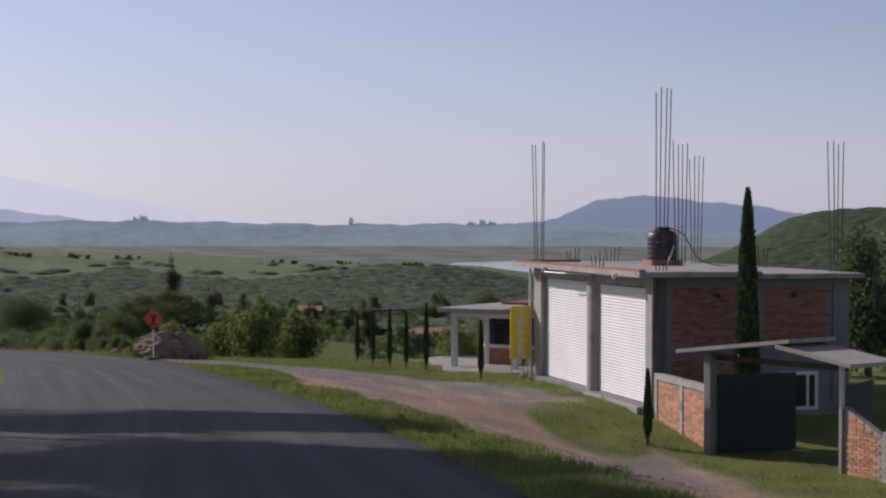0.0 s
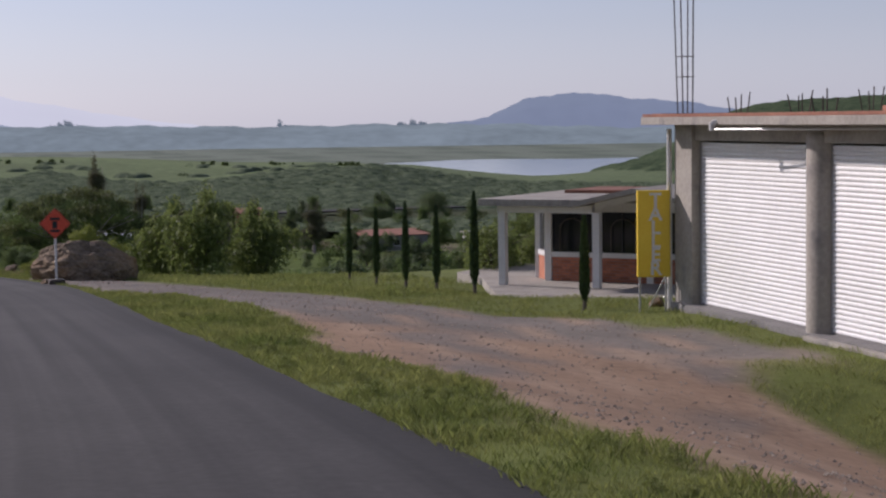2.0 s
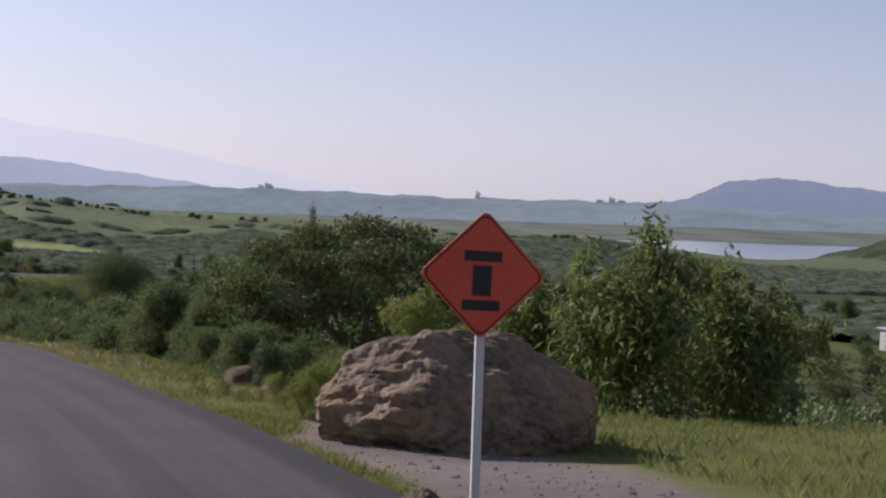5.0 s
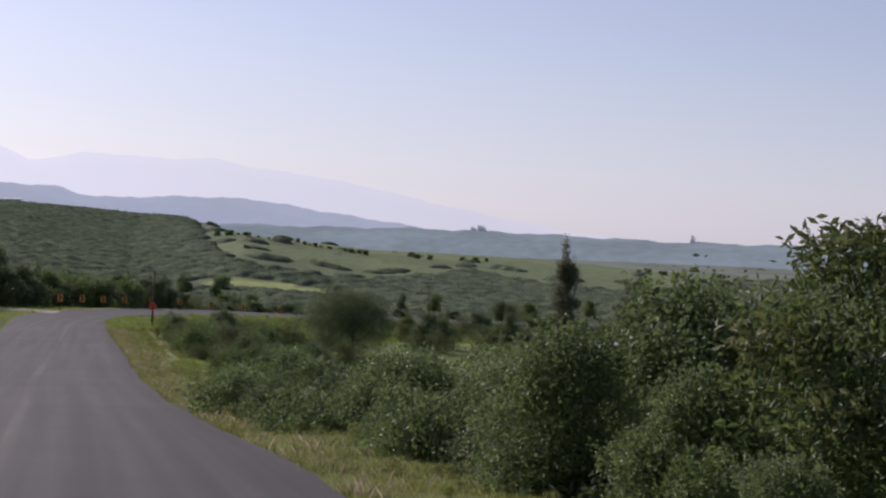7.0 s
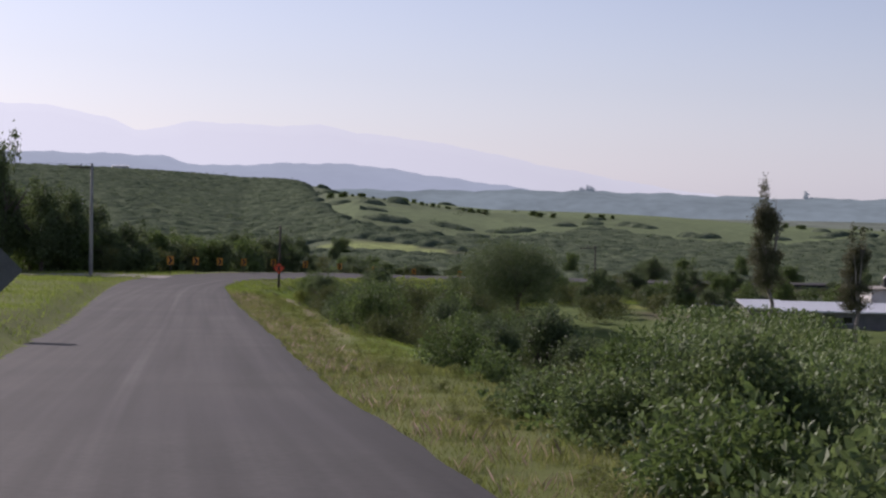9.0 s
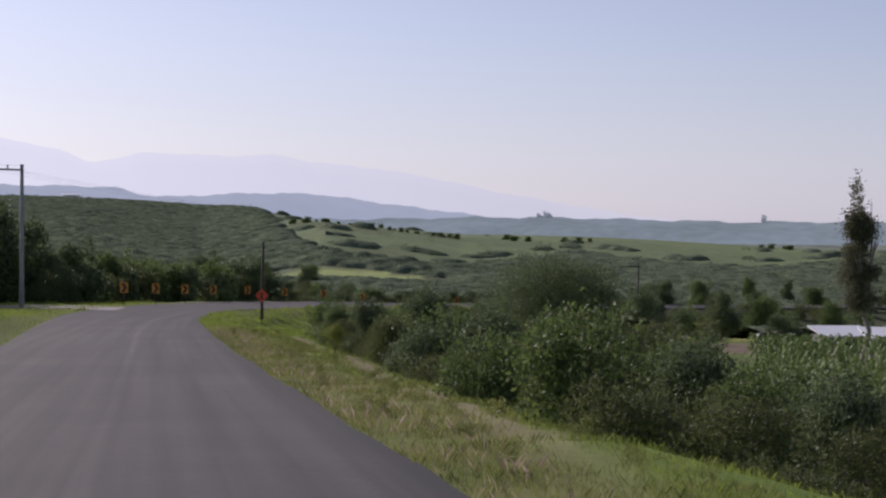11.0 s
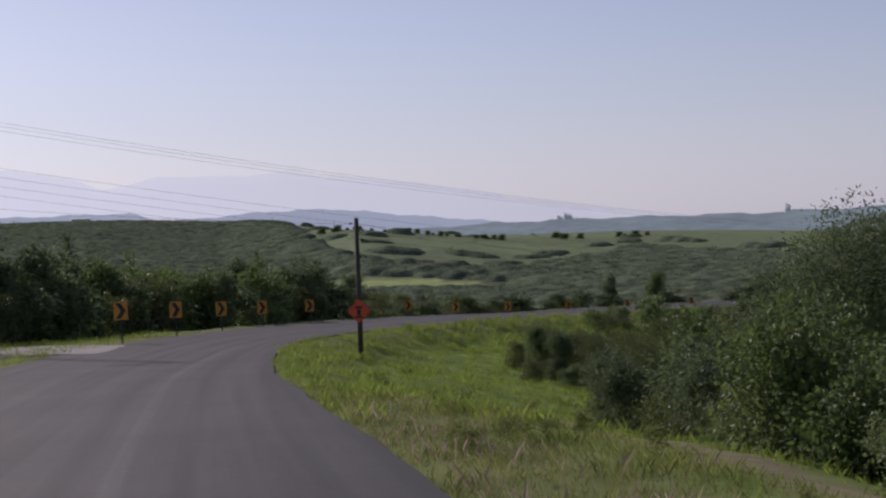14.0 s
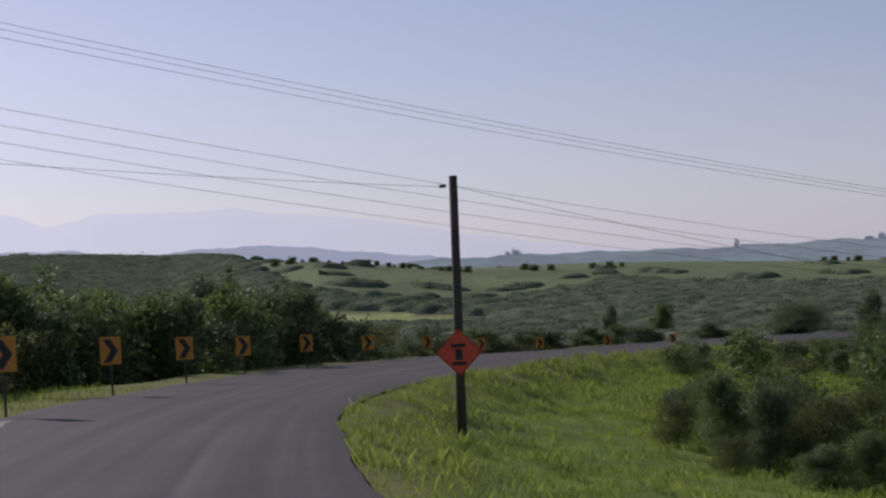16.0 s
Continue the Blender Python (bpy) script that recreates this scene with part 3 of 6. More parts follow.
# ---- far backdrop ----
def ridge(name, label, r, az0, az1, shape, mat, base=-70.0, depth=260.0):
    """A far range of hills along a curve, its crest line fitted to the camera's view."""
    azs = np.radians(np.linspace(az0, az1, 160))
    verts = []
    for i, a in enumerate(azs):
        s = i / (len(azs) - 1)
        h = shape(math.degrees(a)) + 1.6 * math.sin(i * 0.9) + 1.1 * math.sin(i * 2.3 + 1)
        for rr_, z in ((r, base), (r + 0.45 * depth, base + (h - base) * 0.72), (r + depth, h), (r + 1.5 * depth, base)):
            verts.append((rr_ * math.sin(a), 130 + rr_ * math.cos(a), z))
    i4 = np.arange(len(verts)).reshape(-1, 4)
    q = np.stack([i4[:-1, :-1], i4[1:, :-1], i4[1:, 1:], i4[:-1, 1:]], -1).reshape(-1, 4)
    return tagged(new(name, fast_mesh(name, verts, q, mat, True)), label, "hill", kind="structure")


def bumps(points):
    a, h = zip(*points)
    return lambda az: float(np.interp(az, a, h))


# haze colours put into the hills' own glow, palest farthest off
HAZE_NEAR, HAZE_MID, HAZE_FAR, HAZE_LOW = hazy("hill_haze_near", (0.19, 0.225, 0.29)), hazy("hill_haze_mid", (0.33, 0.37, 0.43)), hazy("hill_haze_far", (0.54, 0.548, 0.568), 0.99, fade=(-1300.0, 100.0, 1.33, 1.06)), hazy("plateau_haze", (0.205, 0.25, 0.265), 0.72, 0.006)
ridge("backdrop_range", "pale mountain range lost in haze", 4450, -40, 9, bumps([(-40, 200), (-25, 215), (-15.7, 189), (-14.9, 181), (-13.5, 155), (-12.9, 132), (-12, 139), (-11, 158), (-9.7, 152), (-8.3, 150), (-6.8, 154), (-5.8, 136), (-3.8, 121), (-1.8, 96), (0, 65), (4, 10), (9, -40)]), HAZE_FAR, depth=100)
ridge("backdrop_hill_left", "far hill with a flat top, blue haze in its glow", 3650, -40, 2, bumps([(-40, 60), (-30, 75), (-17.3, 62), (-13.5, 60), (-12, 58), (-11.2, 42), (-10, 38), (-8.8, 44), (-7.4, 47.5), (-5.6, 46), (-4.5, 36), (-3.1, 23), (-1.6, 11), (0, -3), (2, -20)]), HAZE_MID)
ridge("backdrop_mesa", "flat-topped hill behind the lake, blue haze in its glow", 3750, 10, 40, bumps([(10, -20), (12.2, -12), (14, -12), (15.5, 3), (16, 22), (16.6, 42), (17.8, 54), (18.9, 55), (20.1, 42), (22, 32), (23.7, 10), (30, -5), (40, -10)]), HAZE_NEAR)
ridge("backdrop_plateau", "green plateau beyond the lake, pale haze in its glow", 2950, -16, 40, bumps([(-16, -8), (-4, -8), (0, -3), (3, -4), (8, -10), (12, -8), (16, -10), (20, -20), (40, -26)]), HAZE_LOW, depth=330)


# ---- workshop ----
def brick_face(parent, w0, w1, z0, z1, mat, at_pose, proud=0.012, brick=(0.25, 0.07), limit=300, size_y=0.03):
    """Courses of bricks on a wall face, each one a piece; the first piece's mesh serves for all."""
    global BRICK_MESHES
    bw, bh = brick
    key = (mat.name, bw, bh)
    if key not in BRICK_MESHES:
        bm = box(-bw / 2, bw / 2, -size_y, proud, -bh / 2, bh / 2)
        bmesh.ops.bevel(bm, geom=[e for e in bm.edges if abs(e.verts[0].co.y - proud) < 1e-6 and abs(e.verts[1].co.y - proud) < 1e-6], offset=0.006, segments=1, affect="EDGES")
        me = bpy.data.meshes.new("brick")
        bm.to_mesh(me)
        bm.free()
        me.materials.append(mat)
        BRICK_MESHES[key] = me
    rng, n, row = random.Random(int(w1 * 100 + z1 * 10)), 0, 0
    z = z0 + bh / 2 + 0.008
    while z + bh / 2 < z1:
        w = w0 + bw / 2 + (0 if row % 2 else bw / 2)
        while w + bw / 2 < w1 + 0.01 and n < limit:
            ob = new("brick", BRICK_MESHES[key])
            ob.parent = parent
            ob.matrix_basis = at_pose @ pose(w, rng.uniform(-0.004, 0.004), z, 0, rng.uniform(-0.6, 0.6), 0)
            n += 1
            w += bw + 0.012
        z += bh + 0.012
        row += 1


BRICK_MESHES = {}


def shutter(w, h, slat=0.085):
    """A roller door's curtain of curved slats, with a bottom rail."""
    n, per = int(h / slat), 6
    prof = []
    for i in range(n):
        for k in range(per):
            f = k / per
            prof.append((0.022 * math.sin(math.pi * f) ** 0.7 if f > 0 else 0.0, (i + f) * slat))
    prof.append((0, n * slat))
    bm = bmesh.new()
    rows = [(bm.verts.new((d * -1, 0, z)), bm.verts.new((d * -1, w, z))) for d, z in prof]
    for a, b in zip(rows, rows[1:]):
        bm.faces.new((a[0], a[1], b[1], b[0]))
    return bm


def workshop():
    wk = thing("workshop", (30.72, 38.1, -1.85), "unfinished grey concrete and brick workshop with a flat roof", "building", turn=3.2)
    L, DEP, H = 10.7, 5.7, 3.55
    part("floor_slab", box(-0.15, DEP, 0.0, L, -2.2, 0.03), DARK_CONCRETE, wk)
    # front: columns, lintel, two roller doors
    for name, y0, y1, x0 in (("column", 0.0, 0.48, -0.05), ("column", 4.72, 5.42, -0.12), ("column", 9.9, 10.7, -0.05)):
        if y0 == 4.72:
            bm = lathe([(0.33, 0.0), (0.33, 3.3), (0.30, H - 0.15)], 20)
            bmesh.ops.transform(bm, matrix=Matrix.Translation((0.2, 5.07, 0)), verts=bm.verts[:])
            part(name, bm, CONCRETE, wk, "round cast concrete column", True)
        else:
            part(name, box(x0, 0.4, y0, y1, -0.6, H - 0.02, 0.015), CONCRETE, wk)
    part("lintel", box(0.02, 0.38, 0.48, 9.9, 3.22, H - 0.02, 0.01), CONCRETE, wk)
    for y0, y1 in ((0.48, 4.76), (5.38, 9.9)):
        door = part("roller_door", shutter(y1 - y0, 3.2), SHUTTER, wk, "white corrugated steel roller door, closed")
        door.matrix_basis = pose(0.16, y0, 0.04)
        part("bottom_rail", box(-0.02, 0.03, 0.02, y1 - y0 - 0.02, -0.03, 0.06, 0.006), DARK_CONCRETE, door)
        part("guide_rail", box(-0.03, 0.05, -0.01, 0.05, 0, 3.2), STEEL, door)
        part("guide_rail", box(-0.03, 0.05, y1 - y0 - 0.05, y1 - y0 + 0.01, 0, 3.2), STEEL, door)
    part("threshold", box(-0.28, 0.1, 0.5, 5.0, -0.5, 0.0, 0.03), CONCRETE, wk, "cracked concrete doorstep")
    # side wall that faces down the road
    # wall, columns and beams here a darker grey than the front
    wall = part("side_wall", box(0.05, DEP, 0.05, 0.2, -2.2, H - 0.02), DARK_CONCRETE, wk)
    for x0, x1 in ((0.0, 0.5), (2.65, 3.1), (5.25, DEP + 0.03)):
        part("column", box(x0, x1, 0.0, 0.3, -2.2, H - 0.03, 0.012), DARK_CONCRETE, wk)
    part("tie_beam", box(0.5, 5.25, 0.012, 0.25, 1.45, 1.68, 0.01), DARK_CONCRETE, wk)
    part("tie_beam", box(0.5, 5.25, 0.012, 0.25, 3.3, H - 0.03, 0.01), DARK_CONCRETE, wk)
    face = pose(0, 0.045, 0, 0, 0, 180) @ Matrix.Diagonal((-1, 1, 1, 1))
    for x0, x1, z0, z1 in ((0.5, 2.65, 1.68, 3.3), (3.1, 5.25, 1.68, 3.3), (0.5, 2.65, 0.2, 1.45)):
        brick_face(wall, x0, x1, z0, z1, BRICK, face, limit=170)
    # solid discs, black standing in for the shade inside the vents
    for x, z in ((1.85, 3.02), (4.1, 3.02)):
        part("vent_hole", rod((x, -0.02, z), (x, 0.1, z), 0.07, sides=14), BLACK, wall)
    win = part("window", box(3.75, 4.75, 0.0, 0.06, -0.05, 0.85), GLASS, wk, "small window with white steel frame")
    for x0, x1, z0, z1 in ((3.7, 3.8, -0.1, 0.9), (4.0, 4.07, -0.1, 0.9), (4.45, 4.52, -0.1, 0.9), (4.7, 4.8, -0.1, 0.9), (3.7, 4.8, 0.83, 0.92), (3.7, 4.8, -0.12, -0.04)):
        part("window_frame", box(x0, x1, -0.03, 0.07, z0, z1), WHITE_PAINT, win)
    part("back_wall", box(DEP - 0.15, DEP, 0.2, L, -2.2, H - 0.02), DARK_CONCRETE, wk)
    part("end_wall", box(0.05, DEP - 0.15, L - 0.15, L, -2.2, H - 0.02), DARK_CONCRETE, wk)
    # roof
    roof = part("roof_slab", box(-0.62, 2.9, -0.55, L + 0.35, H - 0.02, H + 0.13, 0.012), CONCRETE, wk, "flat concrete roof slab with a red brick edge")
    part("roof_slab", box(2.9, DEP + 0.35, -0.32, L + 0.35, H - 0.08, H + 0.06, 0.012), CONCRETE, wk)
    part("edge_course", box(-0.60, -0.42, -0.5, L + 0.3, H + 0.131, H + 0.19, 0.01), BRICK, roof, "red brick edge course")
    part("edge_course", box(-0.41, 1.5, L - 0.2, L + 0.3, H + 0.131, H + 0.2, 0.01), BRICK, roof)
    for y in (1.2, 7.6):
        sp = rod((-0.7, y, H + 0.0), (-0.5, y, H + 0.06), 0.05, sides=12)
        rod((-0.7, y, H + 0.02), (-0.7, y, H - 0.12), 0.05, sides=12, bm=sp)
        part("drain_spout", sp, WHITE_PAINT, roof, "short white drain spout")
    pipe = rod((-0.68, 7.6, H - 0.1), (-0.08, 1.6, H - 0.08), 0.022)
    part("conduit", pipe, STEEL, roof)
    part("downpipe", rod((-0.12, L + 0.1, -0.5), (-0.12, L + 0.1, H - 0.1), 0.05, sides=10), WHITE_PAINT, wk, "white plastic downpipe")
    # starter bars for the next storey
    rng = random.Random(4)
    for cx, cy, top, lean in ((0.05, 10.4, 4.0, 0.06), (0.2, 5.1, 0.5, 0), (0.35, 0.35, 5.0, -0.12), (2.8, 5.1, 3.85, 0.04), (5.45, 10.3, 3.55, 0.05), (5.45, 0.25, 3.7, 0.05), (5.45, 5.2, 0.7, 0), (1.2, 10.4, 0.55, 0), (2.6, 10.5, 0.6, 0), (4.2, 10.5, 0.6, 0)):
        for dx, dy in ((-0.1, -0.12), (-0.1, 0.12), (0.1, -0.12), (0.1, 0.12)):
            e = rng.uniform(-0.06, 0.06)
            bar = rod((cx + dx, cy + dy, H), (cx + dx * 1.6 + e, cy + dy * 1.6 + lean + e, H + top + rng.uniform(-0.1, 0.1)), 0.014, sides=6)
            part("reinforcing_bar", bar, REBAR, wk)
        if top > 2:
            for z in (0.9, 1.3):
                part("bar_tie", box(cx - 0.13, cx + 0.13, cy - 0.15, cy + 0.15, H + z, H + z + 0.012), REBAR, wk)
    return wk


def water_tank():
    t = thing("water_tank", (32.95, 44.2, 1.83), "black ribbed plastic water tank on a brick plinth on the roof", "tank")
    part("plinth", box(-0.5, 0.5, -0.5, 0.5, 0, 0.16, 0.02), BRICK, t, "red brick plinth")
    body = [(0.44, 0.16)]
    for i in range(5):
        z = 0.2 + i * 0.14
        body += [(0.46, z), (0.46, z + 0.1), (0.453, z + 0.12)]
    body += [(0.45, 0.92), (0.40, 1.0), (0.22, 1.08), (0.2, 1.09)]
    part("tank_body", lathe(body, 32), TANK, t, shade=True)
    part("lid", lathe([(0.215, 1.07), (0.23, 1.1), (0.22, 1.15), (0.05, 1.17), (0.01, 1.17)], 24), TANK, t)
    pts = [(0.15, -0.2, 1.12), (0.6, -0.1, 1.05), (1.0, 0.3, 0.55), (1.4, 0.7, 0.1), (2.3, 1.0, -0.08), (3.1, 1.2, -0.1)]
    cu = bpy.data.curves.new("hose", "CURVE")
    cu.dimensions, cu.bevel_depth = "3D", 0.018
    sp = cu.splines.new("NURBS")
    sp.points.add(len(pts) - 1)
    for q, v in zip(sp.points, pts):
        q.co = (*v, 1)
    sp.use_endpoint_u, sp.order_u = True, 3
    cu.materials.append(TANK)
    hose = new("hose", cu)
    hose.parent = t
    part("inlet_pipe", rod((-0.1, -0.75, 0.02), (0.18, -0.62, 0.62), 0.028), STEEL, t)


workshop()
water_tank()


def kiosk():
    """The small shop with its porch."""
    k = thing("roadside_shop", (30.03, 61.56, -2.62), "small white and brick shop with a pillared concrete porch", "building", turn=-41)
    plan = [(-3.0, 3.1), (-1.5, 1.7), (1.3, -3.0), (3.7, -5.0), (8.5, -5.0), (8.5, 6.5), (-3.0, 6.5)]
    bm = bmesh.new()
    lo, hi = [bm.verts.new((x, y, -0.9)) for x, y in plan], [bm.verts.new((x, y, 0.0)) for x, y in plan]
    bm.faces.new(lo[::-1])
    bm.faces.new(hi)
    for i in range(len(plan)):
        j = (i + 1) % len(plan)
        bm.faces.new((lo[i], lo[j], hi[j], hi[i]))
    bmesh.ops.recalc_face_normals(bm, faces=bm.faces[:])
    part("porch_floor", bm, CONCRETE, k, "pale concrete porch floor")
    for x, y in ((0, 0), (2.72, 0), (5.4, 0), (0, 4.5)):
        col = part("porch_column", box(x - 0.1, x + 0.1, y - 0.1, y + 0.1, 0, 1.98, 0.012), WHITE_PAINT, k, "square white column")
    roof = part("roof", box(-0.48, 2.45, -0.55, 5.8, 2.15, 2.33, 0.012), CONCRETE, k, "flat concrete porch roof")
    part("roof_slab", box(2.45, 6.6, 1.45, 5.8, 2.15, 2.33, 0.012), CONCRETE, roof)
    part("roof_beam", box(-0.12, 2.62, -0.1, 0.1, 1.95, 2.148, 0.01), WHITE_PAINT, roof)
    for x0, x1, za, zb in ((2.3, 4.06, 2.14, 2.52), (4.06, 5.85, 2.52, 2.14)):
        slope = slab([(x0, za), (x1, zb), (x1, zb + 0.13), (x0, za + 0.13)], -0.85, 2.6)
        part("gable_slab", slope, CONCRETE, roof, "sloping concrete slab over the entrance")
        part("gable_beam", slab([(x0 + 0.4 * (za < zb), za + 0.09 * (za < zb) - 0.16), (x1 - 0.4 * (za > zb), zb + 0.09 * (za > zb) - 0.16), (x1 - 0.4 * (za > zb), zb + 0.09 * (za > zb) - 0.004), (x0 + 0.4 * (za < zb), za + 0.09 * (za < zb) - 0.004)], -0.1, 0.1), WHITE_PAINT, roof)
    part("roof_beam", box(-0.1, 0.1, 0.1, 5.4, 1.95, 2.148, 0.01), WHITE_PAINT, roof)
    part("roof_edge", box(0.4, 6.0, 3.2, 5.7, 2.331, 2.42, 0.01), BRICK, roof, "red tile edge on the roof")
    # room with brick base, white sill band and tall glass
    body = part("shop_room", box(1.4, 6.3, 1.7, 5.5, 0.0, 0.05), CONCRETE, k)
    for x0, x1, y0, y1 in ((0.62, 6.3, 1.55, 1.7), (-0.1, 0.05, 2.45, 5.4)):
        base = part("brick_base", box(x0, x1, y0, y1, 0.0, 0.66), DARK_CONCRETE, body, "red brick base wall")
        if y0 == 1.55:
            brick_face(base, x0 + 0.02, x1 - 0.02, 0.0, 0.66, SHOP_BRICK, pose(0, y0, 0, 0, 0, 180) @ Matrix.Diagonal((-1, 1, 1, 1)), limit=180)
        part("sill", box(x0 - 0.04, x1 + 0.04, y0 - 0.04, y1 + 0.02, 0.66, 0.8, 0.01), WHITE_PAINT, body)
        part("glazing", box(x0 + 0.05, x1 - 0.02, y0 + 0.05, y1 - 0.04, 0.8, 1.9), GLASS, body, "dark shop window glass")
        part("header", box(x0 - 0.02, x1 + 0.02, y0 - 0.02, y1 + 0.02, 1.9, 2.148), WHITE_PAINT, body)
    for x in (0.62, 2.1, 3.6, 5.0, 6.15):
        part("pilaster", box(x - 0.09, x + 0.11, 1.5, 1.74, 0.0, 2.14, 0.01), WHITE_PAINT, body)
    for x in (1.6, 2.0, 2.8, 3.3, 4.3, 4.8):
        part("window_bar", box(x, x + 0.03, 1.53, 1.56, 0.8, 1.9), BLACK, body)
    for x in (1.35, 2.85, 4.3):
        ring = bmesh.new()
        arc = [(x + 0.36 * math.cos(math.pi * q / 8), 1.42 + 0.3 * math.sin(math.pi * q / 8)) for q in range(9)]
        for a, b in zip([(x + 0.36, 0.82)] + arc, arc + [(x - 0.36, 0.82)]):
            rod((a[0], 1.52, a[1]), (b[0], 1.52, b[1]), 0.018, sides=5, bm=ring)
        part("window_grille", ring, TIMBER, body, "dark arched window grille")
    for y in (2.45, 5.3):
        part("pilaster", box(-0.14, 0.1, y - 0.1, y + 0.1, 0.0, 2.14, 0.01), WHITE_PAINT, body)
    slant = pose(-0.02, 2.42, 0, 0, 0, -52)
    for name, z0, z1, thick, mat in (("brick_base", 0, 0.66, 0.1, SHOP_BRICK), ("sill", 0.66, 0.8, 0.14, WHITE_PAINT), ("glazing", 0.8, 1.9, 0.04, GLASS), ("header", 1.9, 2.148, 0.12, WHITE_PAINT)):
        part(name, box(0.03, 1.06, -thick / 2, thick / 2, z0, z1), mat, body).matrix_basis = slant
    part("back_wall", box(-0.1, 6.3, 5.4, 5.55, 0, 2.148), WHITE_PAINT, body)
    part("end_wall", box(6.2, 6.35, 1.75, 5.4, 0, 2.148), WHITE_PAINT, body)
    return k


kiosk()


def letters(text, size, mat, parent, at_pose, name="lettering"):
    cu = bpy.data.curves.new(name, "FONT")
    cu.body, cu.size, cu.align_x, cu.extrude = text, size, "CENTER", 0.004
    cu.offset = 0.008
    cu.materials.append(mat)
    ob = new(name, cu)
    ob.parent = parent
    ob.matrix_basis = at_pose
    return ob


def banner():
    z = ground_z(29.65, 48.85)
    b = thing("workshop_sign", (29.65, 48.85, z), "yellow upright workshop sign on a thin steel stand", "sign", turn=-9)
    part("panel", box(-0.33, 0.33, -0.06, 0.06, 0.7, 2.42, 0.02), YELLOW, b, "yellow painted panel with white letters")
    for i, ch in enumerate("TALLER"):
        letters(ch, 0.385, WHITE_PAINT, b, pose(0.03, -0.066, 2.1 - i * 0.27, 90, 0, 0))
    for x in (-0.28, 0.24):
        part("leg", rod((x, 0, -0.05), (x, 0, 0.75), 0.022), STEEL, b)
    part("brace", rod((0.26, 0.02, 0.75), (0.0, 0.55, 0.0), 0.014), STEEL, b)
    part("brace", rod((0.2, 0.02, 0.3), (0.6, 0.25, 0.0), 0.014), STEEL, b)


banner()


GATE_GREEN = material("dark_green_paint", (0.012, 0.03, 0.024), (0.022, 0.045, 0.036), 2, 20, 0.6, 0.05)


def frontage():
    """The low wall, the gate with its slab roofs and the wall beyond."""
    zl = -1.9
    w = thing("boundary_wall", (30.75, 38.0, zl), "low brick boundary wall with a mortar cap beside the workshop", "wall", turn=-88)
    core = part("wall_core", box(0.0, 4.1, 0.0, 0.16, -1.4, 0.92), DARK_CONCRETE, w)
    part("cap", box(-0.02, 4.12, -0.03, 0.19, 0.86, 1.02, 0.01), CONCRETE, w)
    for x in (0.0, 1.9, 3.95):
        part("wall_post", box(x - 0.02, x + 0.2, -0.035, 0.19, -1.4, 0.9, 0.01), CONCRETE, w)
    brick_face(core, 0.2, 1.9, -0.35, 0.86, LIGHT_BRICK, pose(0, 0.0, 0, 0, 0, 180) @ Matrix.Diagonal((-1, 1, 1, 1)), limit=130)
    brick_face(core, 2.1, 3.95, -0.85, 0.86, LIGHT_BRICK, pose(0, 0.0, 0, 0, 0, 180) @ Matrix.Diagonal((-1, 1, 1, 1)), limit=170)
    g = thing("yard_gate", (30.75, 33.75, -2.55), "open yard gate under two sloping concrete slabs", "gate", turn=-64)
    part("gate_post", box(-0.1, 0.14, -0.1, 0.2, -0.3, 2.55, 0.03), DARK_CONCRETE, g, "rough mortar gate post")
    part("gate_post", box(4.08, 4.17, -0.05, 0.05, -0.3, 2.58, 0.008), STEEL, g, "thin pale steel gate post")
    for hinge, swing in ((0.16, 74), (4.04, 112)):
        leaf = part("gate_leaf", box(0.0, 2.2, -0.02, 0.02, 0.08, 2.0), GATE_GREEN, g, "dark green sheet steel gate leaf, swung open")
        leaf.matrix_basis = pose(hinge, 0.12, 0, 0, 0, swing)
        for z in (0.15, 1.0, 1.9):
            part("gate_rail", box(0.03, 2.17, -0.045, -0.02, z, z + 0.05), GATE_GREEN, leaf)
    # beam coloured dark to stand in for the slabs' shade on it
    part("gate_beam", box(-0.1, 4.17, 0.06, 0.18, 2.36, 2.48, 0.01), TIMBER, g)
    for x0, x1, za, zb in ((-0.45, 3.17, 2.53, 2.97), (2.75, 4.95, 2.83, 2.52)):
        bm = bmesh.new()
        vs = [bm.verts.new(v) for v in ((x0, -0.7, za), (x1, -0.7, zb), (x1, 0.9, zb), (x0, 0.9, za), (x0, -0.7, za + 0.09), (x1, -0.7, zb + 0.09), (x1, 0.9, zb + 0.09), (x0, 0.9, za + 0.09))]
        for f in ((0, 3, 2, 1), (4, 5, 6, 7), (0, 1, 5, 4), (1, 2, 6, 5), (2, 3, 7, 6), (3, 0, 4, 7)):
            bm.faces.new([vs[i] for i in f])
        part("gate_roof", bm, CONCRETE, g, "sloping thin concrete slab")
    r = thing("yard_wall", (32.6, 30.0, -2.7), "stepped brick yard wall beside the gate", "wall", turn=-74)
    core = part("wall_core", slab([(0.0, -0.6), (1.35, -0.6), (1.35, 1.15), (0.0, 1.72)], 0.0, 0.16), CONCRETE, r)
    face = pose(0, 0, 0, 0, 0, 180) @ Matrix.Diagonal((-1, 1, 1, 1))
    brick_face(core, 0.05, 1.33, -0.05, 1.12, LIGHT_BRICK, face, limit=80)
    for row in range(6):
        z = 1.115 + row * 0.082
        brick_face(core, 0.04, (1.68 - z) / 0.57 * 1.3, z, z + 0.09, LIGHT_BRICK, face, limit=6)
    part("wall_post", box(1.35, 1.55, -0.05, 0.2, -0.6, 1.3, 0.01), CONCRETE, r)
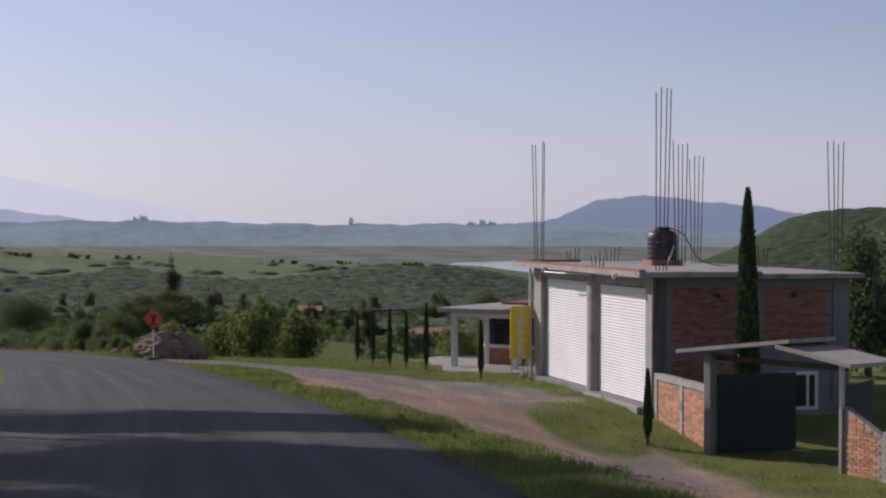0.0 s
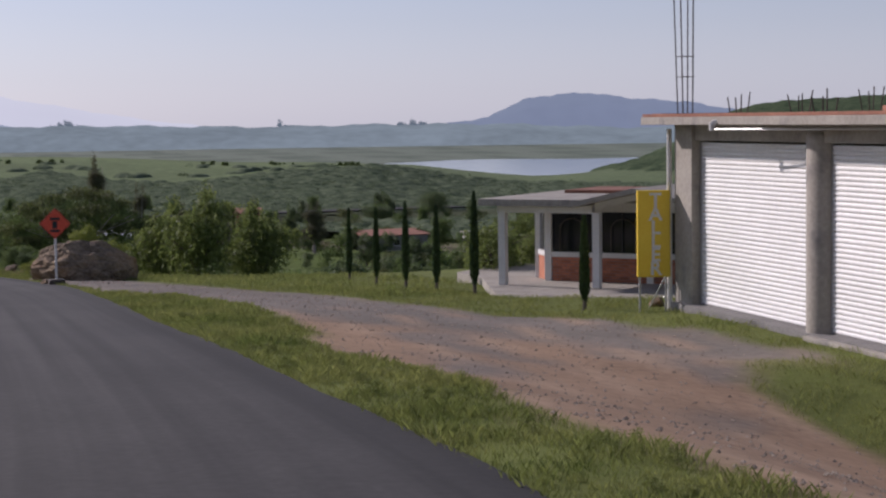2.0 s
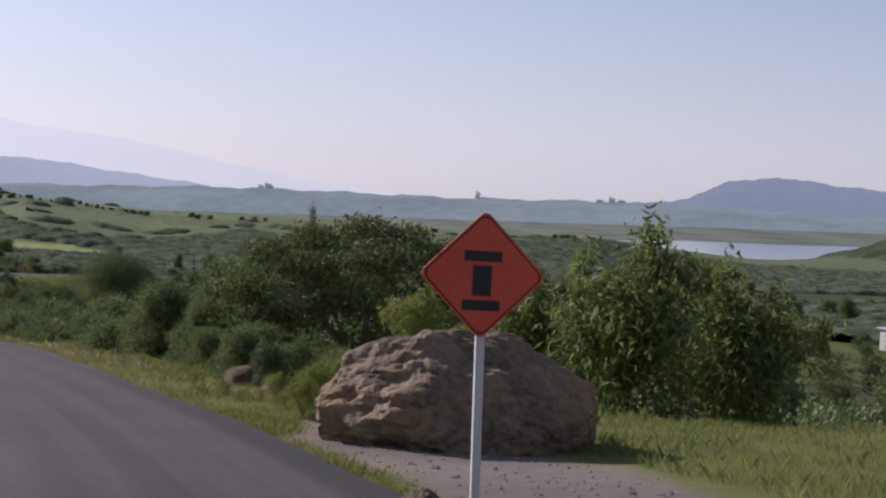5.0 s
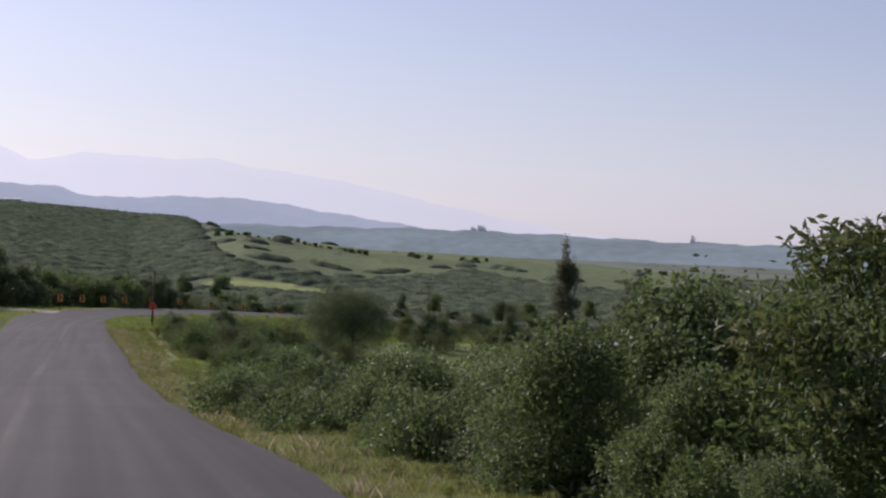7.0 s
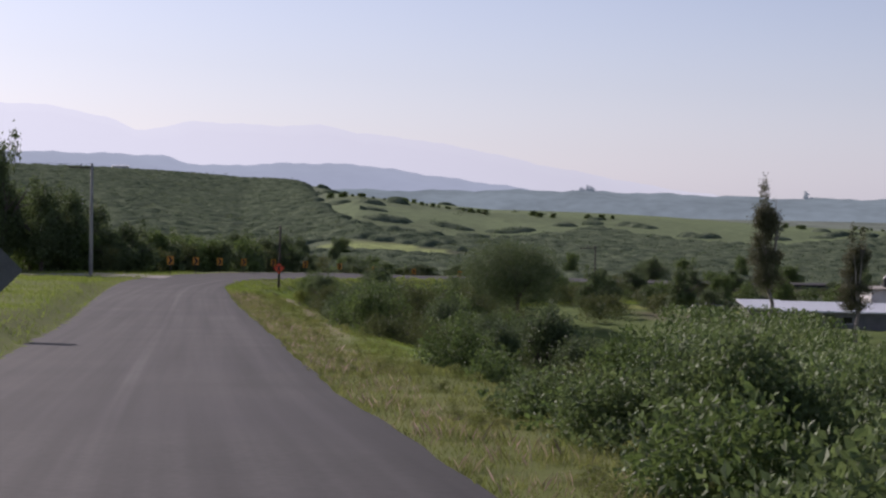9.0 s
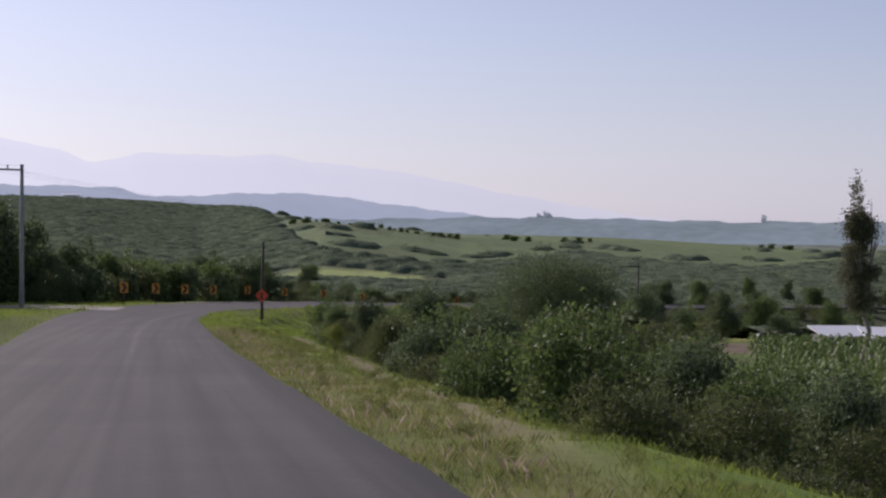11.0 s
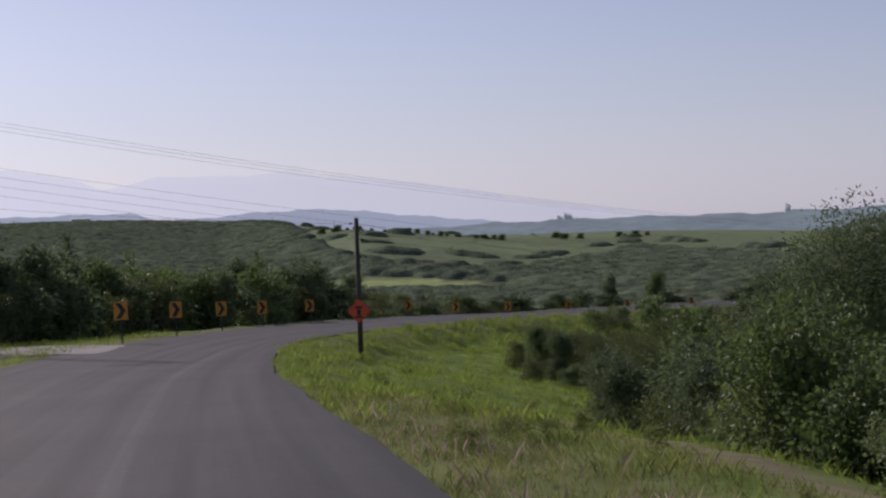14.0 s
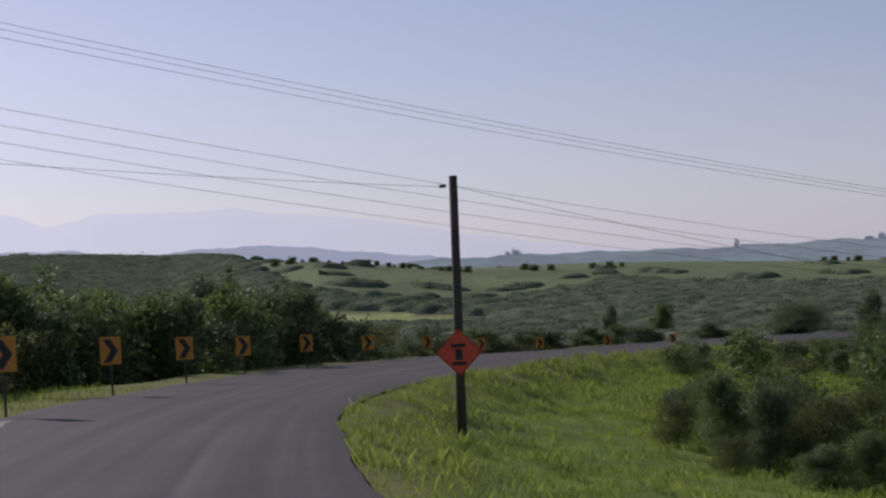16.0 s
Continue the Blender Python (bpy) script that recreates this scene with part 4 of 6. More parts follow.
    far_part = part("wall_core", box(1.55, 6.5, 0.0, 0.16, -0.8, 1.75), CONCRETE, r)
    brick_face(far_part, 1.58, 4.5, -0.1, 1.72, LIGHT_BRICK, face, limit=230)


frontage()


# ---- plants ----
def leaf_cloud(rng, blobs, count, leaf, droop=0.2, inner=0.5, wide=0.5, up=0.0):
    """Leaves set round the shells of a few lumps: places and corners for fast_mesh."""
    b = np.array(blobs, float)
    area = (b[:, 3] * b[:, 4] + b[:, 3] * b[:, 5] + b[:, 4] * b[:, 5])
    which = rng.choice(len(b), count, p=area / area.sum())
    way = rng.normal(size=(count, 3))
    way[:, 2] += up
    way /= np.linalg.norm(way, axis=1)[:, None]
    depth = inner + (1 - inner) * rng.random(count) ** 0.45
    far_out = rng.random(count) < 0.1
    depth = np.where(far_out, 1.0 + 0.2 * rng.random(count) / (0.5 + b[which, 3]), depth)
    lump = 1 + 0.26 * np.sin(way[:, 0] * 5 + which) * np.sin(way[:, 1] * 6 + which * 2) + 0.10 * np.sin(way[:, 2] * 9 + which)
    c = b[which, :3] + way * b[which, 3:6] * (depth * lump)[:, None] + rng.normal(size=(count, 3)) * leaf * 0.6
    aim = way * 0.7 + rng.normal(size=(count, 3)) * 0.75
    aim[:, 2] -= droop
    aim /= np.linalg.norm(aim, axis=1)[:, None]
    side = np.cross(aim, rng.normal(size=(count, 3)))
    side /= np.linalg.norm(side, axis=1)[:, None] + 1e-9
    size = leaf * rng.uniform(0.6, 1.35, count)[:, None]
    lift = np.cross(side, aim) * size * 0.12
    v = np.stack([c - aim * size * 0.5, c + side * size * wide * 0.5 + lift, c + aim * size * 0.5, c - side * size * wide * 0.5 + lift], 1).reshape(-1, 3)
    return v, np.arange(count * 4).reshape(-1, 4)


def limbs(rng, height, spread, r, count=5, base_split=0.3, lean=0.0):
    """A trunk with limbs that reach into the crown, as one bmesh."""
    bm = bmesh.new()
    pts = [Vector((0, 0, -0.3))]
    for i in range(1, 5):
        pts.append(Vector((lean * i / 4 + rng.uniform(-0.05, 0.05) * height, rng.uniform(-0.05, 0.05) * height, height * 0.75 * i / 4)))
    for i in range(4):
        rod(pts[i], pts[i + 1], r * (1 - 0.2 * i), r * (1 - 0.2 * (i + 1)), 7, bm)
    for i in range(count):
        a = 2 * math.pi * (i + rng.random() * 0.7) / count
        s = pts[1] * (1 - base_split) + pts[2] * base_split + Vector((0, 0, height * 0.12 * rng.random()))
        e = Vector((math.cos(a) * spread * rng.uniform(0.5, 0.8), math.sin(a) * spread * rng.uniform(0.5, 0.8), height * rng.uniform(0.6, 0.88)))
        mid = (s + e) / 2 + Vector((0, 0, height * 0.05))
        rod(s, mid, r * 0.5, r * 0.33, 6, bm)
        rod(mid, e, r * 0.33, r * 0.1, 5, bm)
        for _ in range(2):
            rod(mid, e + Vector((rng.uniform(-0.3, 0.3) * spread, rng.uniform(-0.3, 0.3) * spread, rng.uniform(-0.1, 0.1) * height)), r * 0.2, r * 0.06, 4, bm)
    return bm


def plant(name, label, category, seed, height, width, count, leaf, mat, blobs=7, group="", stem=0.05, bark=None, low=0.15, droop=0.2, wide=0.5, part_name="trunk", inner=0.5, up=0.25):
    """A shrub or tree of lumps of leaves about stems, its base at the origin."""
    rs, rn = random.Random(seed), np.random.default_rng(seed)
    ob = thing(name, (0, 0, 0), label, category, group)
    lumps = []
    for i in range(blobs):
        a, q = rs.uniform(0, 6.3), rs.random() ** 0.6
        z = height * (low + (0.86 - low) * rs.random())
        fade = 1.0 - 0.55 * max(0, (z / height - 0.5)) * 2
        rad = width * 0.5 * 0.62 * q * fade
        s = width * 0.5 * (rs.uniform(0.34, 0.56) if i % 2 else rs.uniform(0.2, 0.36))
        lumps.append((math.cos(a) * rad, math.sin(a) * rad, z, s, s, min(s * rs.uniform(0.65, 0.95), (height - z) * 0.95 + 0.12 * height)))
    for _ in range(5):
        a, q = rs.uniform(0, 6.3), 0.55 * rs.uniform(0.1, 0.42)
        lumps.append((math.cos(a) * q * width, math.sin(a) * q * width, height * rs.uniform(0.72, 0.95), 0.07 * width, 0.07 * width, 0.16 * height))
    part(part_name, limbs(rs, height, width * 0.5, stem, 5 if height > 1.5 else 4, 0.2), bark or BARK, ob)
    v, q = leaf_cloud(rn, lumps, count, leaf, droop, inner, wide, up)
    v[:, 2] = np.maximum(v[:, 2], -0.05)
    crown = new("crown", fast_mesh("crown", v, q, mat))
    crown.parent = ob
    return ob


def stand(proto, x, y, scale=1.0, turn=0.0, tall=None, z=None, sink=0.1):
    """A copy of a plant at a place of the plan."""
    own = proto.scale
    s = Matrix.Diagonal((scale / own.x, scale / own.y, (tall or scale) / own.z, 1))
    return copy_thing(proto, pose(x, y, (ground_z(x, y) if z is None else z) - sink, 0, 0, turn) @ s)


def place_first(proto, x, y, scale=1.0, turn=0.0, tall=None, sink=0.1):
    proto.matrix_world = pose(x, y, ground_z(x, y) - sink, 0, 0, turn) @ Matrix.Diagonal((scale, scale, tall or scale, 1))


def spot(y, out):
    """The place that lies so many metres off the road's right edge (left edge, if negative)."""
    edge = np.interp(y, ROAD_Y, EDGE_R) if out > 0 else -np.interp(y, ROAD_Y, EDGE_L)
    return float(np.interp(y, ROAD_Y, ROAD_X) + (edge + out) / np.interp(y, ROAD_Y, ROAD_COS)), float(y)


rng = random.Random(11)
SHRUBS = "roadside shrubs"
broad = plant("shrub", "broad-leaved grey-green shrub on the road bank", "shrub", 3, 2.6, 2.9, 16500, 0.076, LEAF_LIGHT, 17, SHRUBS, 0.05, low=0.12, wide=0.62)
dense = plant("shrub", "dense dark green shrub on the road bank", "shrub", 5, 2.5, 3.1, 8500, 0.098, LEAF_MID, 17, SHRUBS, 0.05, low=0.12, wide=0.55)
feather = plant("shrub", "olive feathery thorn shrub on the road bank", "shrub", 8, 2.4, 3.3, 9000, 0.085, LEAF_OLIVE, 17, SHRUBS, 0.045, low=0.15, wide=0.35, droop=0.0)
dark = plant("shrub", "glossy dark green shrub on the road bank", "shrub", 13, 2.7, 2.5, 8000, 0.10, LEAF_DARK, 17, SHRUBS, 0.05, low=0.1, wide=0.5, droop=0.5)
yellow = plant("shrub", "yellow-green feathery shrub by the rocks", "shrub", 17, 1.9, 1.8, 5200, 0.075, LEAF_YELLOW, 8, SHRUBS, 0.03, low=0.12, wide=0.35)
place_first(broad, 16.8, 99.0, 1.25, 0, 1.12)
place_first(dense, 13.4, 108.5, 0.9, 40, 0.55)
place_first(feather, *spot(160, 5.2), 1.0, 10)
place_first(dark, 0.5, 192.0, 1.05, 70, 1.3)
place_first(yellow, 19.6, 80.6, 0.95, 0)
for x, y, kind, s, tall in ((20.9, 83.4, yellow, 0.8, 0.75), (15.4, 97.2, broad, 0.8, 0.75), (14.9, 102.5, broad, 0.9, 0.6), (18.9, 103.5, broad, 1.1, 1.2), (22.4, 99.5, dense, 1.2, 1.2), (16.4, 94.4, broad, 0.6, 0.62), (17.2, 107.5, broad, 1.0, 1.15), (-2.0, 208.7, dark, 1.1, 1.18), (-0.2, 206.0, broad, 0.9, 0.95), (-1.6, 203.6, feather, 0.9, 0.8), (-2.4, 213.5, feather, 0.8, 0.7), (-0.9, 215.0, feather, 1.1, 1.2), (2.0, 232.5, feather, 1.3, 1.6), (4.6, 238.0, feather, 1.3, 1.5), (3.8, 226.5, feather, 1.3, 1.4), (2.4, 219.5, feather, 1.2, 1.3), (7.0, 224.0, feather, 1.3, 1.5), (5.4, 217.5, dense, 1.2, 1.3), (-3.4, 262.0, dark, 1.2, 0.9), (-0.9, 261.0, dense, 1.2, 0.8)):
    stand(kind, x, y, s * (0.88 if y > 210 else 1.0), rng.uniform(0, 360), tall * (0.74 if y > 210 else 1.0), None, 0.6 if y > 210 else 0.1)
for x, y, kind, s, tall in ((-4.6, 246.4, broad, 0.62, 0.8), (-3.9, 244.8, dark, 0.66, 0.78), (-3.3, 247.6, feather, 0.8, 0.95), (-5.4, 249.2, feather, 0.6, 0.62), (-4.2, 251.0, dense, 0.7, 0.8), (-2.5, 245.6, feather, 0.85, 0.85), (-4.9, 243.2, feather, 0.5, 0.42), (-2.3, 250.4, dark, 0.8, 0.8), (-1.2, 247.5, feather, 0.95, 0.9), (-3.6, 240.6, broad, 0.5, 0.38), (-2.4, 241.0, broad, 0.55, 0.5), (-0.6, 244.0, feather, 0.9, 0.8)):
    stand(kind, x, y, s, rng.uniform(0, 360), tall, None, 0.12)
for x, y, kind, s in ((0.2, 176, feather, 1.1), (1.6, 180, dense, 1.1), (2.6, 174, feather, 1.2), (-0.4, 184, feather, 0.9), (3.2, 184, feather, 1.2), (4.6, 178, dense, 1.2), (5.0, 187, feather, 1.2), (1.2, 170, dark, 0.9)):
    stand(kind, x, y, s, rng.uniform(0, 360), s, -7.75 - 2.5 * s, 0.0)
y = 96.0
while y < 228:
    front = float(np.interp(y, [96, 103, 108, 113, 120, 126, 133, 150, 158, 170, 185, 192, 206, 228], [2.9, 2.5, 1.7, 1.4, 1.8, 2.4, 3.0, 3.7, 3.3, 3.7, 4.3, 4.2, 7.5, 9.5]))
    for k in range(4 if y < 200 else 2):
        o = front + k * (1.9 if y < 135 else 2.2)
        if rng.random() < (0.95 if k == 0 else 0.8):
            out = o + rng.uniform(-0.3, 0.5)
            kinds = [broad, broad, dense, dark] if y < 130 else ([feather, dense, feather, feather, dark] if y < 200 else [feather, dark, feather])
            x_, y_ = spot(y + rng.uniform(-0.8, 0.8), out)
            rise = rng.uniform(0.2, 1.0) if y < 112 else rng.uniform(-0.1, 0.9) if y < 128 else (rng.uniform(-0.3, 0.7) if y < 150 else (rng.uniform(0.2, 1.4) if y < 200 else rng.uniform(-0.3, 1.0)))
            top = float(np.interp(y_, ROAD_Y, ROAD_Z)) + rise - (0.3 if k == 0 else 0.12 * (out - 4))
            size = min(max(rng.uniform(0.7, 1.1), (top - ground_z(x_, y_)) / 2.5), 1.3) * (1.0 if y < 130 else 0.85)
            top = min(top, ground_z(x_, y_) + 2.5 * size - 0.1)
            stand(rng.choice(kinds), x_, y_, size, rng.uniform(0, 360), size * rng.uniform(0.95, 1.1), top - 2.5 * size, 0.0)
    y += 1.55 if y < 128 else (2.0 if y < 200 else 3.2)
for x, y, kind, s in ((-0.7, 179.0, dark, 0.66), (-2.3, 188.5, broad, 0.55), (-1.2, 175.4, yellow, 0.45), (0.4, 172.2, feather, 0.5), (-1.4, 184.6, feather, 0.6)):
    stand(kind, x, y, s, rng.uniform(0, 360), s * 1.05, None, 0.15)

def joined(name, label, rows, thin=7, grow=2.1, mat=None):
    """Far bushes that nobody could count, joined by kind into a few objects; each keeps a share of the leaves, grown larger."""
    for kind in (dense, dark, feather):
        lots = []
        crown = [c for c in kind.children if c.name.startswith("crown")][0]
        co = np.zeros(len(crown.data.vertices) * 3, np.float32)
        crown.data.vertices.foreach_get("co", co)
        leaves = co.reshape(-1, 4, 3)[::thin]
        mid = leaves.mean(1, keepdims=True)
        leaves = mid + (leaves - mid) * grow
        for k, x, y, s, turn, tall, sink in rows:
            if k is kind:
                a = radians(turn)
                v = leaves * np.array([s, s, tall])
                v = np.stack([v[..., 0] * math.cos(a) - v[..., 1] * math.sin(a) + x, v[..., 0] * math.sin(a) + v[..., 1] * math.cos(a) + y, v[..., 2] + ground_z(x, y) - sink], -1)
                lots.append(v.reshape(-1, 3))
        if lots:
            v = np.concatenate(lots)
            tagged(new(name, fast_mesh(name, v, np.arange(len(v)).reshape(-1, 4), mat or crown.data.materials[0])), label, "bushes", kind="stuff")


# low hedge of bushes and trees along the outside of the bend
far_rows = []
for i in range(44):
    yy = 242 + 2.1 * i
    xx = float(np.interp(yy, ROAD_Y, ROAD_X)) - float(np.interp(yy, ROAD_Y, EDGE_L)) - rng.uniform(3.2, 6.0) - (2.5 if yy < 262 else 0)
    far_rows.append((rng.choice([dense, dark, dark, feather]), xx, yy, rng.uniform(0.9, 1.5), rng.uniform(0, 360), rng.uniform(0.65, 1.15) * (1.25 if yy < 296 else 0.5), 0.1))

# bushes down in the bend's hollow and along the far side of the field
for _ in range(110):
    yy = rng.uniform(240, 385)
    dd = rng.uniform(9, 22) if rng.random() < 0.4 else rng.uniform(20, 85)
    xx = float(np.interp(yy, ROAD_Y, ROAD_X)) + dd
    if (246 < yy < 274 and 24 < xx < 112) or (yy < 262 and dd < 14):
        continue
    s = rng.uniform(0.6, 1.25)
    far_rows.append((rng.choice([dense, dark, feather, feather]), xx, yy, s * 1.15, rng.uniform(0, 360), s, 0.25 * s))
for i in range(36):
    yy = 292 + 2.6 * i
    xx = float(np.interp(yy, ROAD_Y, ROAD_X)) + float(np.interp(yy, ROAD_Y, EDGE_R)) + rng.uniform(2.0, 5.0) + 0.02 * (yy - 292) * 3
    far_rows.append((rng.choice([dense, dark, feather]), xx, yy, rng.uniform(0.6, 1.1), rng.uniform(0, 360), rng.uniform(0.4, 0.75), 0.1))
for _ in range(230):
    yy = rng.uniform(95, 262)
    xx = rng.uniform(34, 130) if yy < 118 else rng.uniform(float(np.interp(yy, ROAD_Y, ROAD_X)) + 47 + (yy - 118) * 0.13, 135)
    s = rng.uniform(0.7, 1.5)
    far_rows.append((rng.choice([dense, dark, dark, feather]), xx, yy, s * 1.2, rng.uniform(0, 360), s, 0.2 * s))
joined("far_bushes", "bushes and hedges in the hollow beyond the bend", far_rows)

# the large tree by the rocks
shade_tree = thing("shade_tree", (0, 0, 0), "round spreading tree with dark feathery crown by the rocks", "tree")
part("trunk", limbs(random.Random(4), 4.4, 2.8, 0.15, 7, 0.2, 0.5), PALE_BARK, shade_tree, "pale forked trunk")
body = [(-1.7, 0.0, 3.0, 1.15, 1.3, 0.8), (-0.4, 0.3, 3.5, 1.3, 1.4, 0.75), (1.2, 0.1, 3.4, 1.2, 1.3, 0.7), (2.2, 0.0, 2.6, 0.95, 1.2, 0.75), (-2.4, -0.3, 2.0, 0.9, 1.1, 0.85), (-1.6, -0.6, 1.2, 1.1, 1.1, 1.0), (-0.2, -0.5, 2.3, 1.2, 1.2, 0.8), (-0.2, -0.2, 0.9, 1.2, 1.1, 0.8), (2.6, 0.2, 1.6, 0.8, 1.0, 0.7), (1.9, 0.6, 0.7, 1.0, 1.0, 0.7), (0.9, 1.3, 2.0, 1.3, 1.0, 1.2), (1.3, 0.2, 0.8, 1.1, 1.1, 0.9), (2.7, 0.3, 0.6, 0.8, 0.9, 0.7), (-2.7, 0.4, 0.9, 0.8, 0.9, 0.8)]
crown = new("crown", fast_mesh("crown", *leaf_cloud(np.random.default_rng(5), body, 42000, 0.105, 0.1, 0.4, 0.42, 0.2), LEAF_MID))
crown.parent = shade_tree
# top tufts tinted olive, the sunlit look put into the leaf colour
tufts = [(-1.05, 0.0, 4.1, 0.55, 0.6, 0.22), (0.1, 0.0, 4.35, 0.6, 0.6, 0.24), (1.0, 0.1, 4.2, 0.55, 0.6, 0.22), (1.7, 0.0, 3.85, 0.5, 0.6, 0.2), (-1.9, 0.0, 3.75, 0.6, 0.7, 0.25), (-2.5, -0.2, 2.9, 0.55, 0.7, 0.25), (-1.2, -1.1, 3.5, 0.8, 0.6, 0.25), (0.5, -1.2, 3.7, 0.8, 0.6, 0.25), (2.7, -0.3, 2.9, 0.5, 0.6, 0.22), (-2.0, -1.2, 2.4, 0.7, 0.5, 0.25), (-0.6, -1.5, 2.7, 0.7, 0.4, 0.22), (1.5, -1.2, 2.9, 0.7, 0.4, 0.22), (-2.9, -0.5, 1.7, 0.5, 0.6, 0.3), (-2.3, -1.2, 1.2, 0.6, 0.5, 0.3)]
top_leaves = new("sunlit_crown", fast_mesh("sunlit_crown", *leaf_cloud(np.random.default_rng(2), tufts, 10000, 0.12, 0.1, 0.3, 0.4, 0.3), LEAF_OLIVE))
top_leaves.parent = shade_tree
place_first(shade_tree, 19.8, 94.0, 1.05, 0, 1.01)
for x, y, s in ((17.5, 83.5, 0.42), (18.2, 85.2, 0.5), (17.0, 88.3, 0.34), (18.9, 87.2, 0.45), (18.4, 79.6, 0.4), (17.7, 90.8, 0.4), (16.7, 92.6, 0.45), (16.1, 94.6, 0.6), (17.4, 89.4, 0.55), (17.2, 86.6, 0.5), (16.6, 90.6, 0.45), (16.2, 92.2, 0.45)):
    stand(rng.choice([dark, broad, dense]), x, y, s, rng.uniform(0, 360), s, None, 0.8 * s)

for x, y, s in ((17.7, 75.6, 0.34), (18.0, 77.4, 0.42), (17.5, 79.0, 0.3), (18.4, 79.0, 0.45), (18.6, 82.4, 0.5)):
    stand(yellow, x, y, s, rng.uniform(0, 360), 0.9 * s, None, 0.1)

# leafy weeds that nobody could count, low in the verge
weed_rows = []
for i in range(420):
    y = rng.uniform(66, 94) if i < 60 else (rng.uniform(94, 200) if i < 220 else rng.uniform(14, 64))
    x, y = spot(y, rng.uniform(0.7, 2.4) if i < 60 else (rng.uniform(0.5, 2.6) if i < 220 else rng.uniform(0.15, 1.5)))
    if yard(x, y) < 0.4:
        k = 1.0 if i < 220 else 0.6
        weed_rows.append((rng.choice([dense, feather, dark]), x, y, k * rng.uniform(0.07, 0.17), rng.uniform(0, 360), k * rng.uniform(0.05, 0.12), 0.02))
joined("verge_weeds", "low leafy weeds in the verge grass", weed_rows, 22, 2.6, GRASS)

# fruit trees with long hanging leaves
fruit = plant("fruit_tree", "low fruit tree with long drooping green leaves", "tree", 31, 3.4, 3.9, 5200, 0.26, LEAF_FRUIT, 11, "fruit trees", 0.09, low=0.22, wide=0.26, droop=0.9)
shoots = leaf_cloud(np.random.default_rng(6), [(0.4, 0.1, 3.6, 0.16, 0.16, 0.55), (-0.9, 0.3, 3.2, 0.15, 0.15, 0.45), (1.3, -0.4, 3.0, 0.15, 0.15, 0.5), (-1.5, -0.5, 2.6, 0.15, 0.15, 0.4)], 420, 0.24, 1.1, 0.2, 0.28)
fv, fq = shoots
olds = [c for c in fruit.children if c.name.startswith("crown")][0]
ov = np.zeros(len(olds.data.vertices) * 3, np.float32)
olds.data.vertices.foreach_get("co", ov)
both = np.concatenate([ov.reshape(-1, 3), fv])
olds.data = fast_mesh("crown", both, np.arange(len(both)).reshape(-1, 4), LEAF_FRUIT)
place_first(fruit, 24.2, 85.4, 1.0, 20)
stand(fruit, 26.9, 87.3, 0.95, 130)
stand(fruit, 22.9, 88.6, 0.85, 250)
stand(fruit, 33.5, 70.5, 0.62, 80)
round_bush = plant("citrus_bush", "round leafy green bush behind the shop's lawn", "shrub", 41, 1.9, 2.6, 5200, 0.11, LEAF_FRUIT, 8, "", 0.05, low=0.2, wide=0.55)
place_first(round_bush, 31.2, 67.2, 1.0, 0, 0.9)
stand(round_bush, 33.2, 67.8, 0.9, 90, 0.85)

# thorn acacia in the dip
acacia = plant("acacia_tree", "wide feathery acacia with dark grey-green crown", "tree", 51, 6.4, 9.0, 34000, 0.17, LEAF_DARK, 26, "", 0.17, low=0.22, wide=0.3, droop=0.0, up=0.4)
place_first(acacia, 6.9, 233.5, 1.12, 0, 0.9)


# unseen trees on the left verge, placed to throw shade on the road
ash = plant("verge_tree", "leafy roadside tree that shades the road", "tree", 57, 6.2, 4.6, 9000, 0.2, LEAF_MID, 14, "left verge trees", 0.14, low=0.62, wide=0.5)
place_first(ash, 7.4, 28.6, 1.0, 0, 1.05)
for x, y, s, tall in ((8.3, 28.3, 1.1, 1.42), (9.0, 29.9, 1.1, 1.8), (5.6, 28.4, 1.1, 1.1), (7.4, 19.8, 1.1, 1.42), (8.6, 22.4, 1.1, 1.85), (7.4, 15.4, 1.1, 1.42), (8.8, 17.6, 1.1, 1.85)):
    stand(ash, x, y + 1.4 * tall, s, rng.uniform(0, 360), tall)


# ---- cypresses ----
def cypress(height, width, seed, name="cypress"):
    rn = np.random.default_rng(seed)
    ob = thing(name, (0, 0, 0), "slim young dark green cypress", "tree", "row of cypresses")
    part("trunk", rod((0, 0, -0.3), (0, 0, height * 0.8), 0.035 + 0.008 * height, 0.01, 8), BARK, ob)
    n = int(1500 + 900 * height)
    t = rn.random(n) ** 0.8
    z = height * (0.1 + 0.9 * t)
    r = width * 0.5 * np.clip(1.25 * (1 - t) ** 0.55, 0.05, 1) * (0.55 + 0.45 * rn.random(n) ** 0.4) * np.clip(t * 9, 0.5, 1)
    a = rn.random(n) * 6.283
    c = np.stack([np.cos(a) * r, np.sin(a) * r, z], 1)
    aim = np.stack([np.cos(a) * 0.35, np.sin(a) * 0.35, np.full(n, 1.0)], 1) + rn.normal(size=(n, 3)) * 0.2
    aim /= np.linalg.norm(aim, axis=1)[:, None]
    side = np.cross(aim, rn.normal(size=(n, 3)))
    side /= np.linalg.norm(side, axis=1)[:, None]
    s = rn.uniform(0.06, 0.13, n)[:, None] * (0.7 + 0.12 * height)
    v = np.stack([c - aim * s * 0.5, c + side * s * 0.22, c + aim * s * 0.6, c - side * s * 0.22], 1).reshape(-1, 3)
    crown = new("crown", fast_mesh("crown", v, np.arange(4 * n).reshape(-1, 4), CYPRESS))
    crown.parent = ob
    return ob


